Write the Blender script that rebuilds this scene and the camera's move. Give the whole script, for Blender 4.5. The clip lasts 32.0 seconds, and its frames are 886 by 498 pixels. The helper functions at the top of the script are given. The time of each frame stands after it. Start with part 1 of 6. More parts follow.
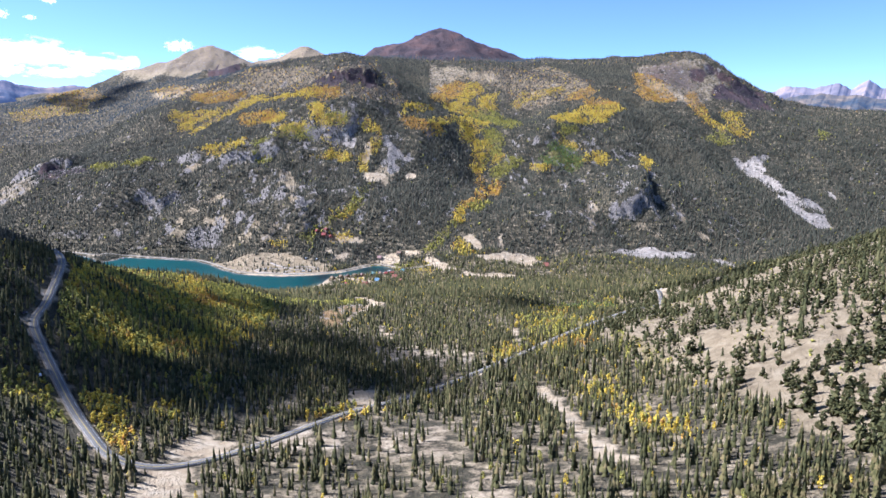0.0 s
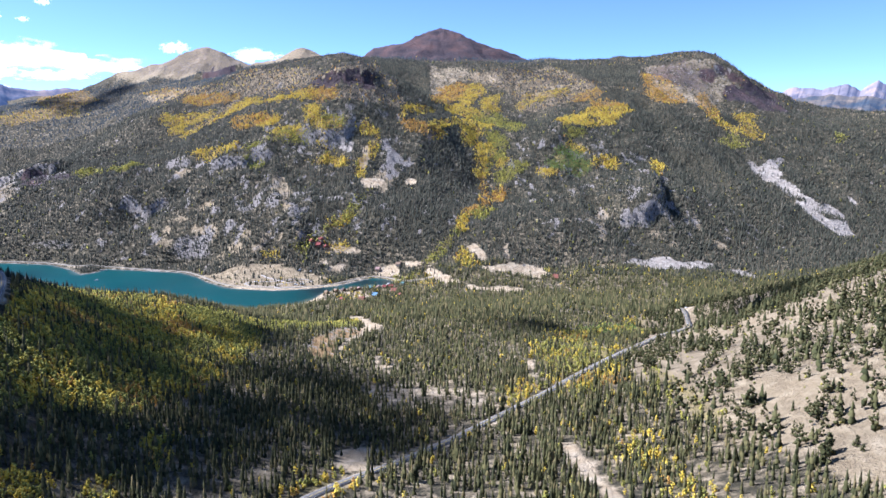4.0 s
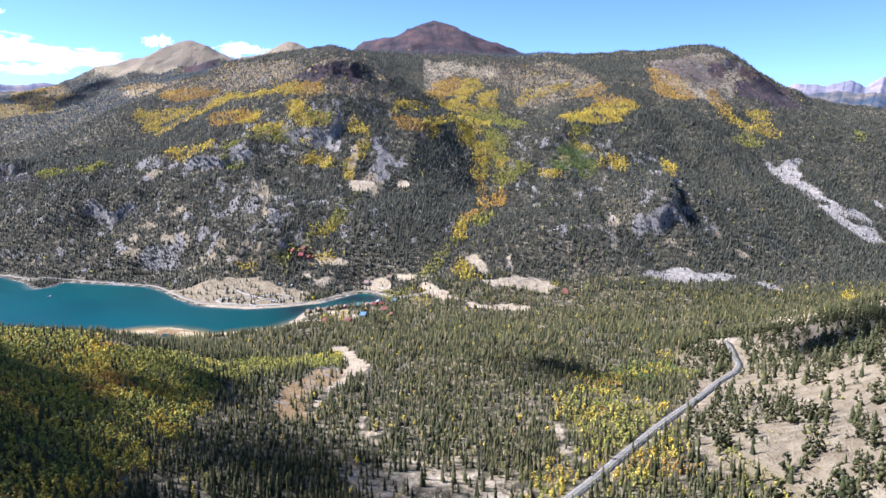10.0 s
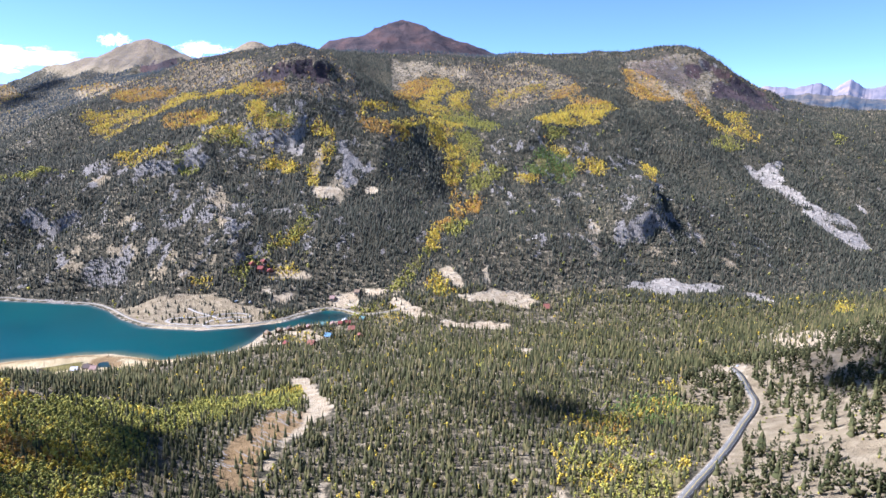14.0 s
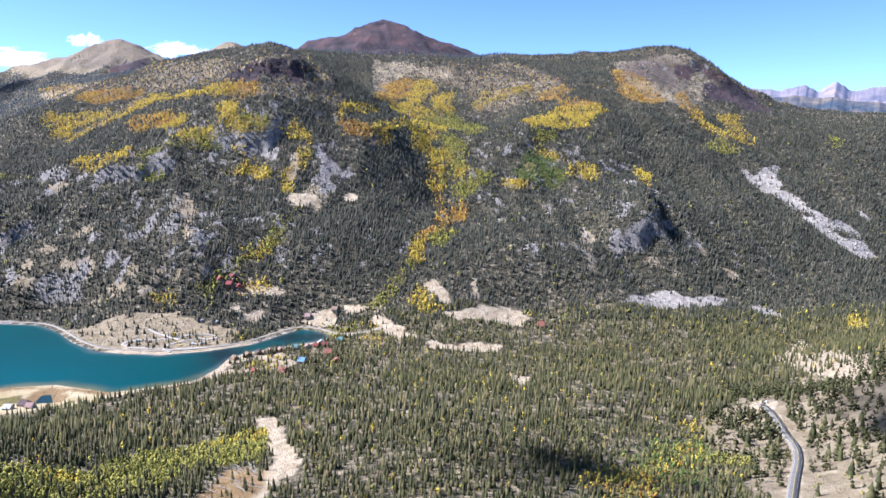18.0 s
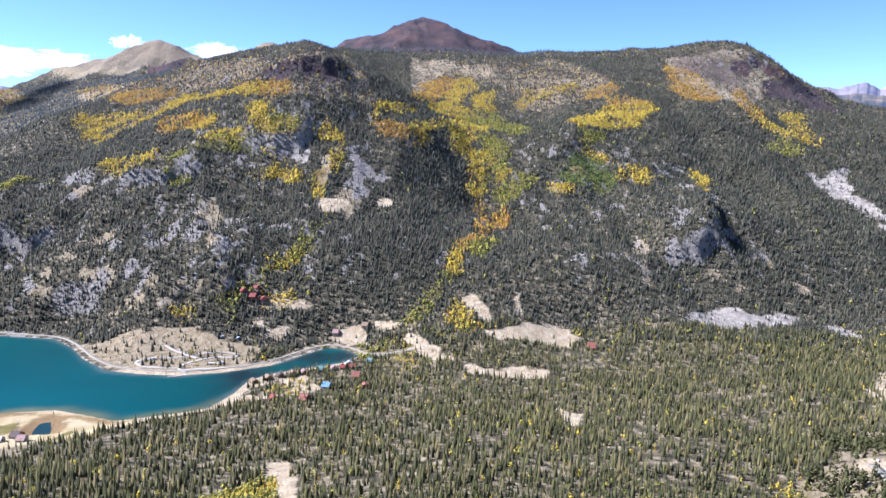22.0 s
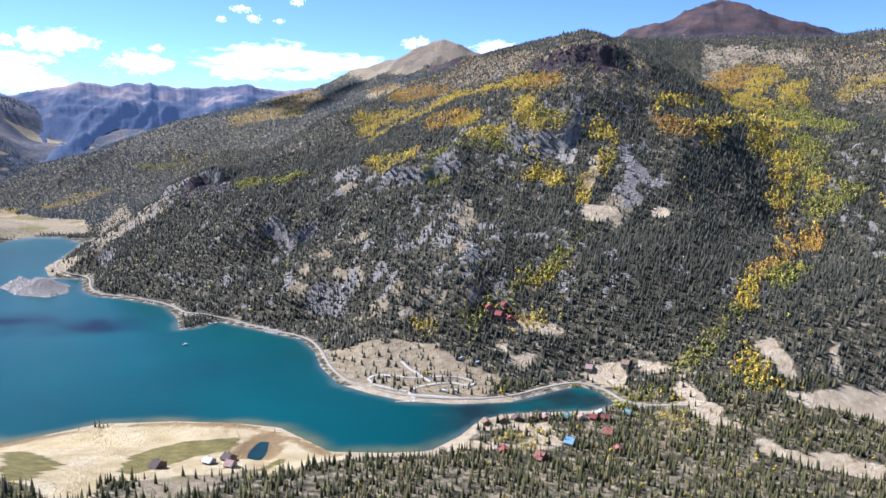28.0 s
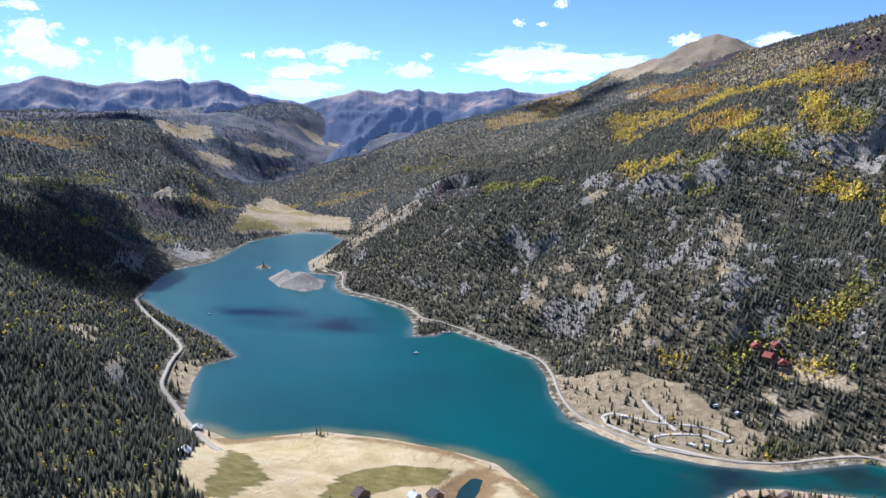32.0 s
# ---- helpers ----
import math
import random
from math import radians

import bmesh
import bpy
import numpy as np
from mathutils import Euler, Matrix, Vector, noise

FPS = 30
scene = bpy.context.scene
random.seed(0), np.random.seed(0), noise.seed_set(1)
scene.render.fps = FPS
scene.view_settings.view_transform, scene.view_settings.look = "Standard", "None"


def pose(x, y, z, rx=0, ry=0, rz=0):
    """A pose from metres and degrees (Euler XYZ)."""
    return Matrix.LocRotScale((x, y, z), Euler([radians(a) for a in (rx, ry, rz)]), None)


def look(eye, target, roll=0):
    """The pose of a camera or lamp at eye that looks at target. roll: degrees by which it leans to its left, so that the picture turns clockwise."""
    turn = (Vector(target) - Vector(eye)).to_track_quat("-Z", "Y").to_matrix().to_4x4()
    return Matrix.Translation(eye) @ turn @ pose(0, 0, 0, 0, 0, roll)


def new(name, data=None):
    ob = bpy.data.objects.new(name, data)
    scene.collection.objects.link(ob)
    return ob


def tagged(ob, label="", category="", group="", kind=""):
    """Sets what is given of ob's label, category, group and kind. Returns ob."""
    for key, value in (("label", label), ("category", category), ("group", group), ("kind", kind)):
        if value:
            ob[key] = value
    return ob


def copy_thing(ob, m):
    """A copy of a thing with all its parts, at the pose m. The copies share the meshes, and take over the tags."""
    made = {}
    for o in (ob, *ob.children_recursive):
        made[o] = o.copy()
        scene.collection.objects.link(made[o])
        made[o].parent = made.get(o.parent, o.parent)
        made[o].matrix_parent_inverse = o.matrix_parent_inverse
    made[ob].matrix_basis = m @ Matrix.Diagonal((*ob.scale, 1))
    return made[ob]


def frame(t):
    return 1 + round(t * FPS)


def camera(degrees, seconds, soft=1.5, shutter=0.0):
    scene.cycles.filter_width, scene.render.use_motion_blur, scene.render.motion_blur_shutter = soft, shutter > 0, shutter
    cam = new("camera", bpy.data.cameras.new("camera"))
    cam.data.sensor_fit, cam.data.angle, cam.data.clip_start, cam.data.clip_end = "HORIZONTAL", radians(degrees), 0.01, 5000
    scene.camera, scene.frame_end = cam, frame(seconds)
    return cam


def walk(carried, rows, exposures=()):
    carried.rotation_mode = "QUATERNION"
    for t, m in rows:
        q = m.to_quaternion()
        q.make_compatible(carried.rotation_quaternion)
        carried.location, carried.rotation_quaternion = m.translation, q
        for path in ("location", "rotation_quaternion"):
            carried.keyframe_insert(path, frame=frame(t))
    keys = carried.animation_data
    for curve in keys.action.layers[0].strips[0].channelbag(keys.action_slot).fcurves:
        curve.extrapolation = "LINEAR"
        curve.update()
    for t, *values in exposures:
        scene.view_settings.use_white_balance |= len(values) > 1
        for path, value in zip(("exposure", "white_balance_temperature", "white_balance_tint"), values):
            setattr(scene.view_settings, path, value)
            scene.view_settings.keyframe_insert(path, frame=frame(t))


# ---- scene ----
cam = camera(63.35, 32.0, 1.6)
PATH = [
    (0, (0.00, -0.00, 300.00), (11.40, 97.96, 283.42), 0.13),
    (1, (1.73, 25.10, 300.31), (12.99, 123.13, 284.05), 0.23),
    (2, (2.57, 48.29, 300.47), (13.90, 146.34, 284.43), 0.22),
    (3, (4.28, 72.03, 300.63), (15.58, 170.04, 284.30), 0.01),
    (5.5, (11.90, 138.46, 301.80), (23.28, 236.50, 285.72), -0.01),
    (6, (12.41, 151.00, 301.79), (23.74, 249.04, 285.65), 0.02),
    (7, (12.88, 175.77, 302.41), (24.23, 273.77, 286.04), 0.00),
    (8, (13.16, 200.79, 303.07), (25.20, 298.66, 286.48), 0.02),
    (9, (14.79, 227.24, 303.48), (27.24, 325.04, 286.76), -0.01),
    (10, (17.04, 253.41, 303.68), (29.50, 351.22, 287.00), 0.07),
    (11, (19.56, 279.56, 303.78), (32.13, 377.36, 287.14), 0.08),
    (12, (22.13, 304.88, 303.64), (35.89, 402.54, 287.12), 0.13),
    (13, (23.17, 329.59, 304.16), (38.81, 426.98, 287.71), 0.13),
    (14, (24.59, 353.86, 304.57), (41.34, 451.08, 288.18), 0.09),
    (16.5, (31.67, 415.72, 304.65), (50.88, 512.52, 288.50), 0.04),
    (17, (33.44, 428.06, 304.63), (52.59, 524.88, 288.52), 0.02),
    (18, (37.20, 452.92, 304.28), (56.38, 549.75, 288.29), 0.06),
    (19, (41.30, 477.40, 303.86), (60.46, 574.26, 287.97), 0.12),
    (20, (46.02, 502.07, 303.70), (65.19, 598.93, 287.83), 0.06),
    (21, (50.83, 527.16, 304.34), (67.69, 624.44, 288.50), -0.09),
    (22, (55.55, 552.69, 304.52), (69.33, 650.45, 288.62), -0.06),
    (23, (60.23, 578.47, 304.27), (69.83, 676.72, 288.36), -0.07),
    (24, (64.64, 605.27, 303.97), (68.66, 703.90, 288.01), 0.01),
    (24.5, (66.14, 619.19, 303.78), (67.57, 717.89, 287.78), 0.01),
    (26.5, (68.50, 676.72, 303.83), (57.32, 774.75, 287.53), 0.02),
    (27, (68.55, 691.48, 304.13), (53.37, 788.96, 287.82), 0.03),
    (28, (67.92, 720.97, 304.59), (44.59, 816.84, 288.33), -0.03),
    (29, (65.27, 749.21, 305.19), (34.28, 842.88, 288.91), -0.13),
    (30, (60.27, 775.89, 305.62), (23.74, 867.55, 289.36), -0.15),
    (30.5, (57.02, 788.62, 305.80), (14.32, 877.57, 289.55), -0.15),
    (31, (53.56, 800.01, 306.02), (5.95, 886.45, 289.87), -0.14),
    (31.5, (50.63, 808.68, 305.91), (-1.22, 892.69, 289.99), -0.16),
    (32, (48.54, 814.91, 305.27), (-6.65, 896.80, 289.49), -0.19),
]
walk(cam, [(t, look(eye, target, roll)) for t, eye, target, roll in PATH], exposures=[(0, 1.28, 5140, 18), (24, 1.30, 5140, 18), (28, 1.10, 5160, 16), (32, 0.92, 5250, 13)])

# ---- sky, sun ----
SUN_AZ, SUN_EL = radians(-72), radians(43)   # azimuth from +y towards +x
to_sun = Vector((math.sin(SUN_AZ) * math.cos(SUN_EL), math.cos(SUN_AZ) * math.cos(SUN_EL), math.sin(SUN_EL)))
world = bpy.data.worlds.new("sky")
scene.world = world
world.use_nodes = True
wn = world.node_tree
sky = wn.nodes.new("ShaderNodeTexSky")
sky.sky_type, sky.sun_disc = 'NISHITA', False
sky.sun_elevation, sky.sun_rotation = SUN_EL, SUN_AZ
sky.altitude, sky.air_density, sky.dust_density, sky.ozone_density = 7000, 1.0, 0.0, 1.6
wn.links.new(sky.outputs[0], wn.nodes["Background"].inputs[0])
wn.nodes["Background"].inputs[1].default_value = 0.105
sun = new("sun", bpy.data.lights.new("sun", 'SUN'))
sun.data.energy, sun.data.angle, sun.data.color = 5.0, radians(0.53), (1.0, 0.945, 0.86)
sun.matrix_world = look(to_sun * 3000, (0, 0, 0))

# ---- relief ----
def hash2(ix, iy, seed):
    h = (ix.astype(np.int64) * 374761393 + iy.astype(np.int64) * 668265263 + seed * 974634541) & 0xFFFFFFFF
    h = ((h ^ (h >> 13)) * 1274126177) & 0xFFFFFFFF
    return ((h ^ (h >> 16)) & 0xFFFFFF) / float(0xFFFFFF)


def vnoise(x, y, seed=0):
    ix, iy = np.floor(x), np.floor(y)
    fx, fy = x - ix, y - iy
    fx, fy = fx * fx * (3 - 2 * fx), fy * fy * (3 - 2 * fy)
    a, b = hash2(ix, iy, seed), hash2(ix + 1, iy, seed)
    c, d = hash2(ix, iy + 1, seed), hash2(ix + 1, iy + 1, seed)
    return (a + (b - a) * fx) * (1 - fy) + (c + (d - c) * fx) * fy


def fbm(x, y, size, octaves=4, seed=0, gain=0.5):
    """Fractal noise, about -1 to 1; size: metres of the largest wave."""
    total, amp, norm = 0.0, 1.0, 0.0
    for k in range(octaves):
        total = total + amp * (2 * vnoise(x / size * 2 ** k + 17.3 * k, y / size * 2 ** k - 9.1 * k, seed + k) - 1)
        norm, amp = norm + amp, amp * gain
    return total / norm


def ridged(x, y, size, octaves=4, seed=0):
    total, amp, norm = 0.0, 1.0, 0.0
    for k in range(octaves):
        n = 1 - np.abs(2 * vnoise(x / size * 2 ** k + 5.7 * k, y / size * 2 ** k + 3.3 * k, seed + k) - 1)
        total, norm, amp = total + amp * n * n, norm + amp, amp * 0.5
    return total / norm


def smooth(a, b, v):
    t = np.clip((v - a) / (b - a), 0, 1)
    return t * t * (3 - 2 * t)


# crests, gully beds and valley floors, placed to fit the camera's view: x, y, height
NEAR_FLOOR = [(77, 431, 112), (1, 541, 93), (-66, 559, 105), (4, 785, 77), (109, 909, 76), (229, 932, 68), (15, 1068, 44),
              (125, 1117, 44), (233, 979, 66), (-65, 1084, 38), (277, 1240, 20), (169, 740, 83), (60, 250, 140), (-30, 60, 165)]
LEFT_HILL = [(-200, 100, 190), (-104, 349, 122), (-135, 380, 124), (-200, 450, 140), (-218, 525, 153), (-262, 649, 178),
             (-351, 774, 186), (-278, 856, 134), (-195, 925, 108), (-122, 713, 99), (-204, 717, 128), (-149, 599, 112), (-60, 940, 66)]
LEFT_FAR = [(-600, 700, 260), (-620, 1000, 140), (-647, 1226, 63), (-871, 1322, 46), (-565, 1259, 12), (-1050, 1250, 150),
            (-1195, 1457, 72), (-1320, 1429, 140), (-1620, 1825, 83), (-1773, 1641, 187), (-1986, 1887, 164), (-400, 1130, 60), (-430, 1000, 105), (-1500, 1100, 330)]
RIGHT_HILL = [(229, 464, 122), (213, 543, 109), (293, 479, 150), (295, 435, 156), (385, 722, 128), (464, 661, 168), (465, 835, 109),
              (350, 710, 114), (276, 659, 109), (289, 771, 89), (418, 926, 61), (436, 1004, 60), (508, 1089, 33), (458, 983, 71), (495, 948, 89), (521, 908, 108), (547, 743, 170), (600, 860, 128), (640, 760, 170), (368, 736, 114), (500, 400, 205)]
RIGHT_FLOOR = [(365, 1163, 34), (377, 1122, 38), (639, 1453, 0), (758, 1356, -10), (280, 1400, 6), (420, 1480, 5), (900, 1500, -12), (1300, 1560, -14),
               (1900, 1650, -25), (700, 1150, 60), (900, 1050, 150), (1400, 1100, 160), (1300, 1340, 20), (800, 500, 235), (1600, 400, 250)]
SHORE = [(73, 1517, 2), (32, 1580, 4), (-161, 1474, 2), (-293, 1600, 4), (-395, 1745, 4), (-579, 1690, 4), (-949, 1870, 4), (-729, 1430, 4),
         (-1100, 1700, 4), (-1374, 1930, 3), (-1500, 2250, 4), (-1250, 2300, 4), (-265, 1320, 3), (-420, 1280, 4), (-100, 1330, 8), (-780, 1640, -6), (-400, 1500, -6)]
FOOT = [(-84, 1664, 54), (130, 1557, 20), (231, 1576, 50), (433, 1669, 80), (673, 1601, 14), (1235, 1764, 39), (400, 1560, 14), (900, 1640, 12),
        (-180, 1600, 14), (-480, 1760, 20), (-700, 1800, 14), (1000, 1700, 40)]
LOW_FACE = [(1234, 1858, 78), (754, 1827, 125), (338, 1960, 131), (-312, 1795, 97), (-402, 1808, 74), (-140, 1705, 84), (-528, 1945, 97), (35, 1719, 100),
            (-624, 1975, 128), (560, 1840, 130), (980, 1850, 110), (120, 1790, 130), (260, 1800, 118)]
MID_FACE = [(1251, 2146, 202), (784, 1935, 165), (129, 1943, 187), (-51, 2099, 285), (-305, 2039, 223), (-262, 1843, 123), (-116, 1953, 175),
            (368, 2215, 268), (618, 2261, 320), (535, 2434, 330), (717, 2043, 195), (1423, 2162, 205), (-657, 2375, 225), (-958, 2261, 170), (200, 2150, 312), (130, 2280, 405), (90, 2130, 318)]
UPPER_FACE = [(-240, 2331, 365), (-493, 2665, 366), (-382, 2465, 348), (-687, 2657, 350), (-919, 2745, 248), (14, 2340, 495), (-32, 2572, 480),
              (18, 2792, 562), (182, 2800, 440), (300, 2700, 430), (455, 2945, 533), (800, 2600, 430), (-250, 2650, 450), (-420, 2850, 470)]
CREST = [(1362, 2859, 602), (1461, 2733, 496), (1621, 2597, 355), (969, 3347, 618), (700, 3100, 560), (1150, 2900, 570), (1750, 2533, 352), (1880, 2350, 330), (2400, 2600, 300),
         (1800, 3200, 380), (-828, 4002, 569), (-1274, 3637, 364), (-600, 3400, 530), (-200, 3300, 600), (425, 3850, 650), (0, 3700, 620), (-874, 4617, 640), (900, 3900, 600)]
FAR_VALLEY = [(-2160, 3414, 175), (-2296, 2945, 62), (-1918, 2118, 102), (-1934, 2283, 59), (-2254, 2224, 191), (-1700, 2680, 14), (-1400, 2600, 25), (-1200, 3000, 150), (-1550, 3150, 150), (-1544, 1538, 213),
              (-1764, 1771, 196), (-1824, 2184, 138), (-1791, 2020, 139), (-1729, 2110, 70), (-2105, 2442, 185), (-2145, 2554, 117), (-2134, 2647, 43), (-2384, 2570, 286), (-2322, 2569, 207), (-2421, 2334, 284),
              (-2223, 1857, 289), (-2166, 1973, 254), (-2947, 2198, 366), (-2861, 2370, 359), (-2928, 2654, 373), (-2910, 2865, 376), (-3031, 3040, 336)]
FAR_SLOPES = [(-3115, 3421, 378), (-2853, 3268, 246), (-2670, 3397, 169), (-2888, 3530, 302), (-2655, 3625, 167), (-2310, 2902, 42), (-2637, 3286, 82), (-2329, 3103, 107), (-2274, 3228, 156), (-2160, 3333, 198),
              (-2030, 3505, 261), (-1931, 3640, 326), (-3384, 3646, 446), (-3078, 3981, 414), (-2895, 3880, 268), (-2831, 4207, 340), (-2670, 4337, 407), (-2418, 4336, 358), (-2653, 3898, 244)]
OUTER = [(-4500, -600, 500), (-4500, 1500, 400), (-4600, 5200, 300), (-1500, -600, 450), (0, -600, 260), (1500, -600, 330), (3600, -600, 300),
         (3600, 1500, 0), (3600, 3000, 200), (3600, 5200, 350), (0, 5200, 500), (1800, 5200, 450), (-2500, 300, 450)]
SKELETON = np.array(NEAR_FLOOR + LEFT_HILL + LEFT_FAR + RIGHT_HILL + RIGHT_FLOOR + SHORE + FOOT + LOW_FACE + MID_FACE + UPPER_FACE + CREST + FAR_VALLEY + FAR_SLOPES + OUTER, float)


def plate(r2):
    return 0.5 * r2 * np.log(r2 + 1e-6)


def plate_weights(pts, stiff=0.02):
    p, n = pts[:, :2] / 1000, len(pts)
    k = plate(((p[:, None] - p[None]) ** 2).sum(-1)) + stiff * 0.02 * np.eye(n)
    q = np.hstack([np.ones((n, 1)), p])
    m = np.vstack([np.hstack([k, q]), np.hstack([q.T, np.zeros((3, 3))])])
    return np.linalg.solve(m, np.r_[pts[:, 2], 0, 0, 0])


PLATE = plate_weights(SKELETON)


def bend(x, y):
    x, y = np.asarray(x, float), np.asarray(y, float)
    px, py = x.ravel() / 1000, y.ravel() / 1000
    out = PLATE[-3] + PLATE[-2] * px + PLATE[-1] * py
    for (sx, sy, _), w in zip(SKELETON / 1000, PLATE):
        out = out + w * plate((px - sx) ** 2 + (py - sy) ** 2)
    return out.reshape(x.shape)


def inside(x, y, ring):
    """How far points lie inside (+) or outside (-) a closed ring, in metres."""
    x, y = np.asarray(x, float), np.asarray(y, float)
    best, odd = np.full(x.shape, 1e12), np.zeros(x.shape, bool)
    for (ax, ay), (bx, by) in zip(ring, ring[1:] + ring[:1]):
        dx, dy = bx - ax, by - ay
        u = np.clip(((x - ax) * dx + (y - ay) * dy) / (dx * dx + dy * dy + 1e-9), 0, 1)
        best = np.minimum(best, (x - ax - u * dx) ** 2 + (y - ay - u * dy) ** 2)
        odd ^= ((ay > y) != (by > y)) & (x < dx * (y - ay) / (dy if dy else 1e-9) + ax)
    return np.where(odd, 1, -1) * np.sqrt(best)


def along(x, y, line):
    """Distance from a polyline, and the height along it where it has one."""
    x, y = np.asarray(x, float), np.asarray(y, float)
    best, z = np.full(x.shape, 1e12), np.zeros(x.shape)
    for a, b in zip(line, line[1:]):
        dx, dy = b[0] - a[0], b[1] - a[1]
        u = np.clip(((x - a[0]) * dx + (y - a[1]) * dy) / (dx * dx + dy * dy + 1e-9), 0, 1)
        d = (x - a[0] - u * dx) ** 2 + (y - a[1] - u * dy) ** 2
        if len(a) > 2:
            z = np.where(d < best, a[2] + u * (b[2] - a[2]), z)
        best = np.minimum(best, d)
    return np.sqrt(best), z


LAKE = [(75, 1517), (58, 1548), (32, 1566), (8, 1545), (-40, 1495), (-100, 1474), (-157, 1469), (-205, 1482), (-254, 1504), (-300, 1558), (-334, 1616),
        (-377, 1668), (-432, 1686), (-500, 1712), (-553, 1730), (-562, 1690), (-584, 1670), (-626, 1728), (-692, 1796), (-789, 1827), (-869, 1836), (-925, 1870), (-1009, 1965),
        (-1074, 1953), (-1181, 2054), (-1243, 2180), (-1360, 2380), (-1499, 2464), (-1590, 2440), (-1560, 2200), (-1377, 1921), (-1370, 1820), (-1323, 1747), (-1188, 1604), (-1000, 1540),
        (-830, 1500), (-729, 1453), (-735, 1400), (-690, 1350), (-600, 1270), (-513, 1265), (-454, 1331), (-380, 1356), (-313, 1367), (-264, 1367), (-225, 1345), (-192, 1326), (-136, 1337), (-98, 1350), (-76, 1394), (-66, 1435), (-38, 1460), (50, 1490)]
ISLAND = [(-1110, 1865), (-1143, 1927), (-995, 1912), (-943, 1848), (-954, 1808), (-1030, 1816)]
ISLET = [(-1227, 1935), (-1251, 1975), (-1206, 1957), (-1196, 1926)]
POND = [(-259, 1284), (-267, 1307), (-269, 1329), (-260, 1338), (-249, 1311), (-246, 1291)]


GULLIES = [(10, 55, [(-60, 1690), (-20, 1760), (60, 1850), (110, 1940), (120, 2080), (90, 2250)]),
           (9, 60, [(215, 1600), (262, 1700), (300, 1800), (330, 1950), (350, 2100), (370, 2300), (330, 2550), (290, 2750)]),
           (14, 40, [(640, 1640), (600, 1800), (610, 2000), (640, 2200)]),
           (16, 45, [(1010, 1700), (960, 1900), (930, 2200), (960, 2450)])]
RIBS = [(25, 17, 55, [(752, 1800), (765, 1850), (785, 1920), (800, 1975)]), (5, 30, 40, [(120, 1980), (170, 2040), (200, 2130)]),
        (14, 30, 40, [(-130, 1700), (-150, 1760), (-200, 1850)]), (13, 30, 40, [(-210, 1690), (-240, 1760), (-300, 1860)])]


CLIFFS = [(15, [(-125, 2345), (-60, 2312), (0, 2300), (45, 2312)]), (26, [(-790, 3840), (-680, 3795), (-560, 3755)]), (18, [(-1015, 2275), (-930, 2250), (-855, 2268)]),
          (15, [(-575, 1962), (-525, 1940), (-480, 1952)]), (12, [(-370, 2050), (-300, 2030), (-230, 2050)]), (14, [(-130, 2105), (-60, 2085), (-20, 2100)]),
          (24, [(-1990, 2130), (-1910, 2095), (-1850, 2140)]), (16, [(640, 1760), (690, 1745), (735, 1765)]), (14, [(1330, 2760), (1420, 2700), (1500, 2650)])]


def carve(x, y, z):
    """Gully beds cut into the face, and rock ribs that break off steeply on the far side from the sun."""
    for deep, wide, line in GULLIES:
        d, _ = along(x, y, line)
        z = z - deep * np.exp(-(d / wide) ** 2)
    for tall, steep, gentle, line in RIBS:
        d, _ = along(x, y, line)
        side = x - np.interp(y, [p[1] for p in line], [p[0] for p in line])
        ragged = 0.72 + 0.45 * ridged(x, y * 1.4, 34, 3, 23)
        z = z + tall * ragged * np.where(side > 0, smooth(steep, 0, d), np.exp(-(d / gentle) ** 2))
    for rise, line in CLIFFS:
        lx, ly = [p[0] for p in line], [p[1] for p in line]
        behind = y - np.interp(x, lx, ly) + fbm(x, y, 26, 3, 19) * 9 + (ridged(x, 0 * x + 7, 34, 2, 29) - 0.5) * 16
        ends = smooth(lx[0] - 25, lx[0] + 10, x) * smooth(lx[-1] + 25, lx[-1] - 10, x)
        z = z + rise * ends * (smooth(-3, 10, behind) * smooth(150, 30, behind) - 0.6 * smooth(-140, -3, behind) * smooth(10, -3, behind))
    return z


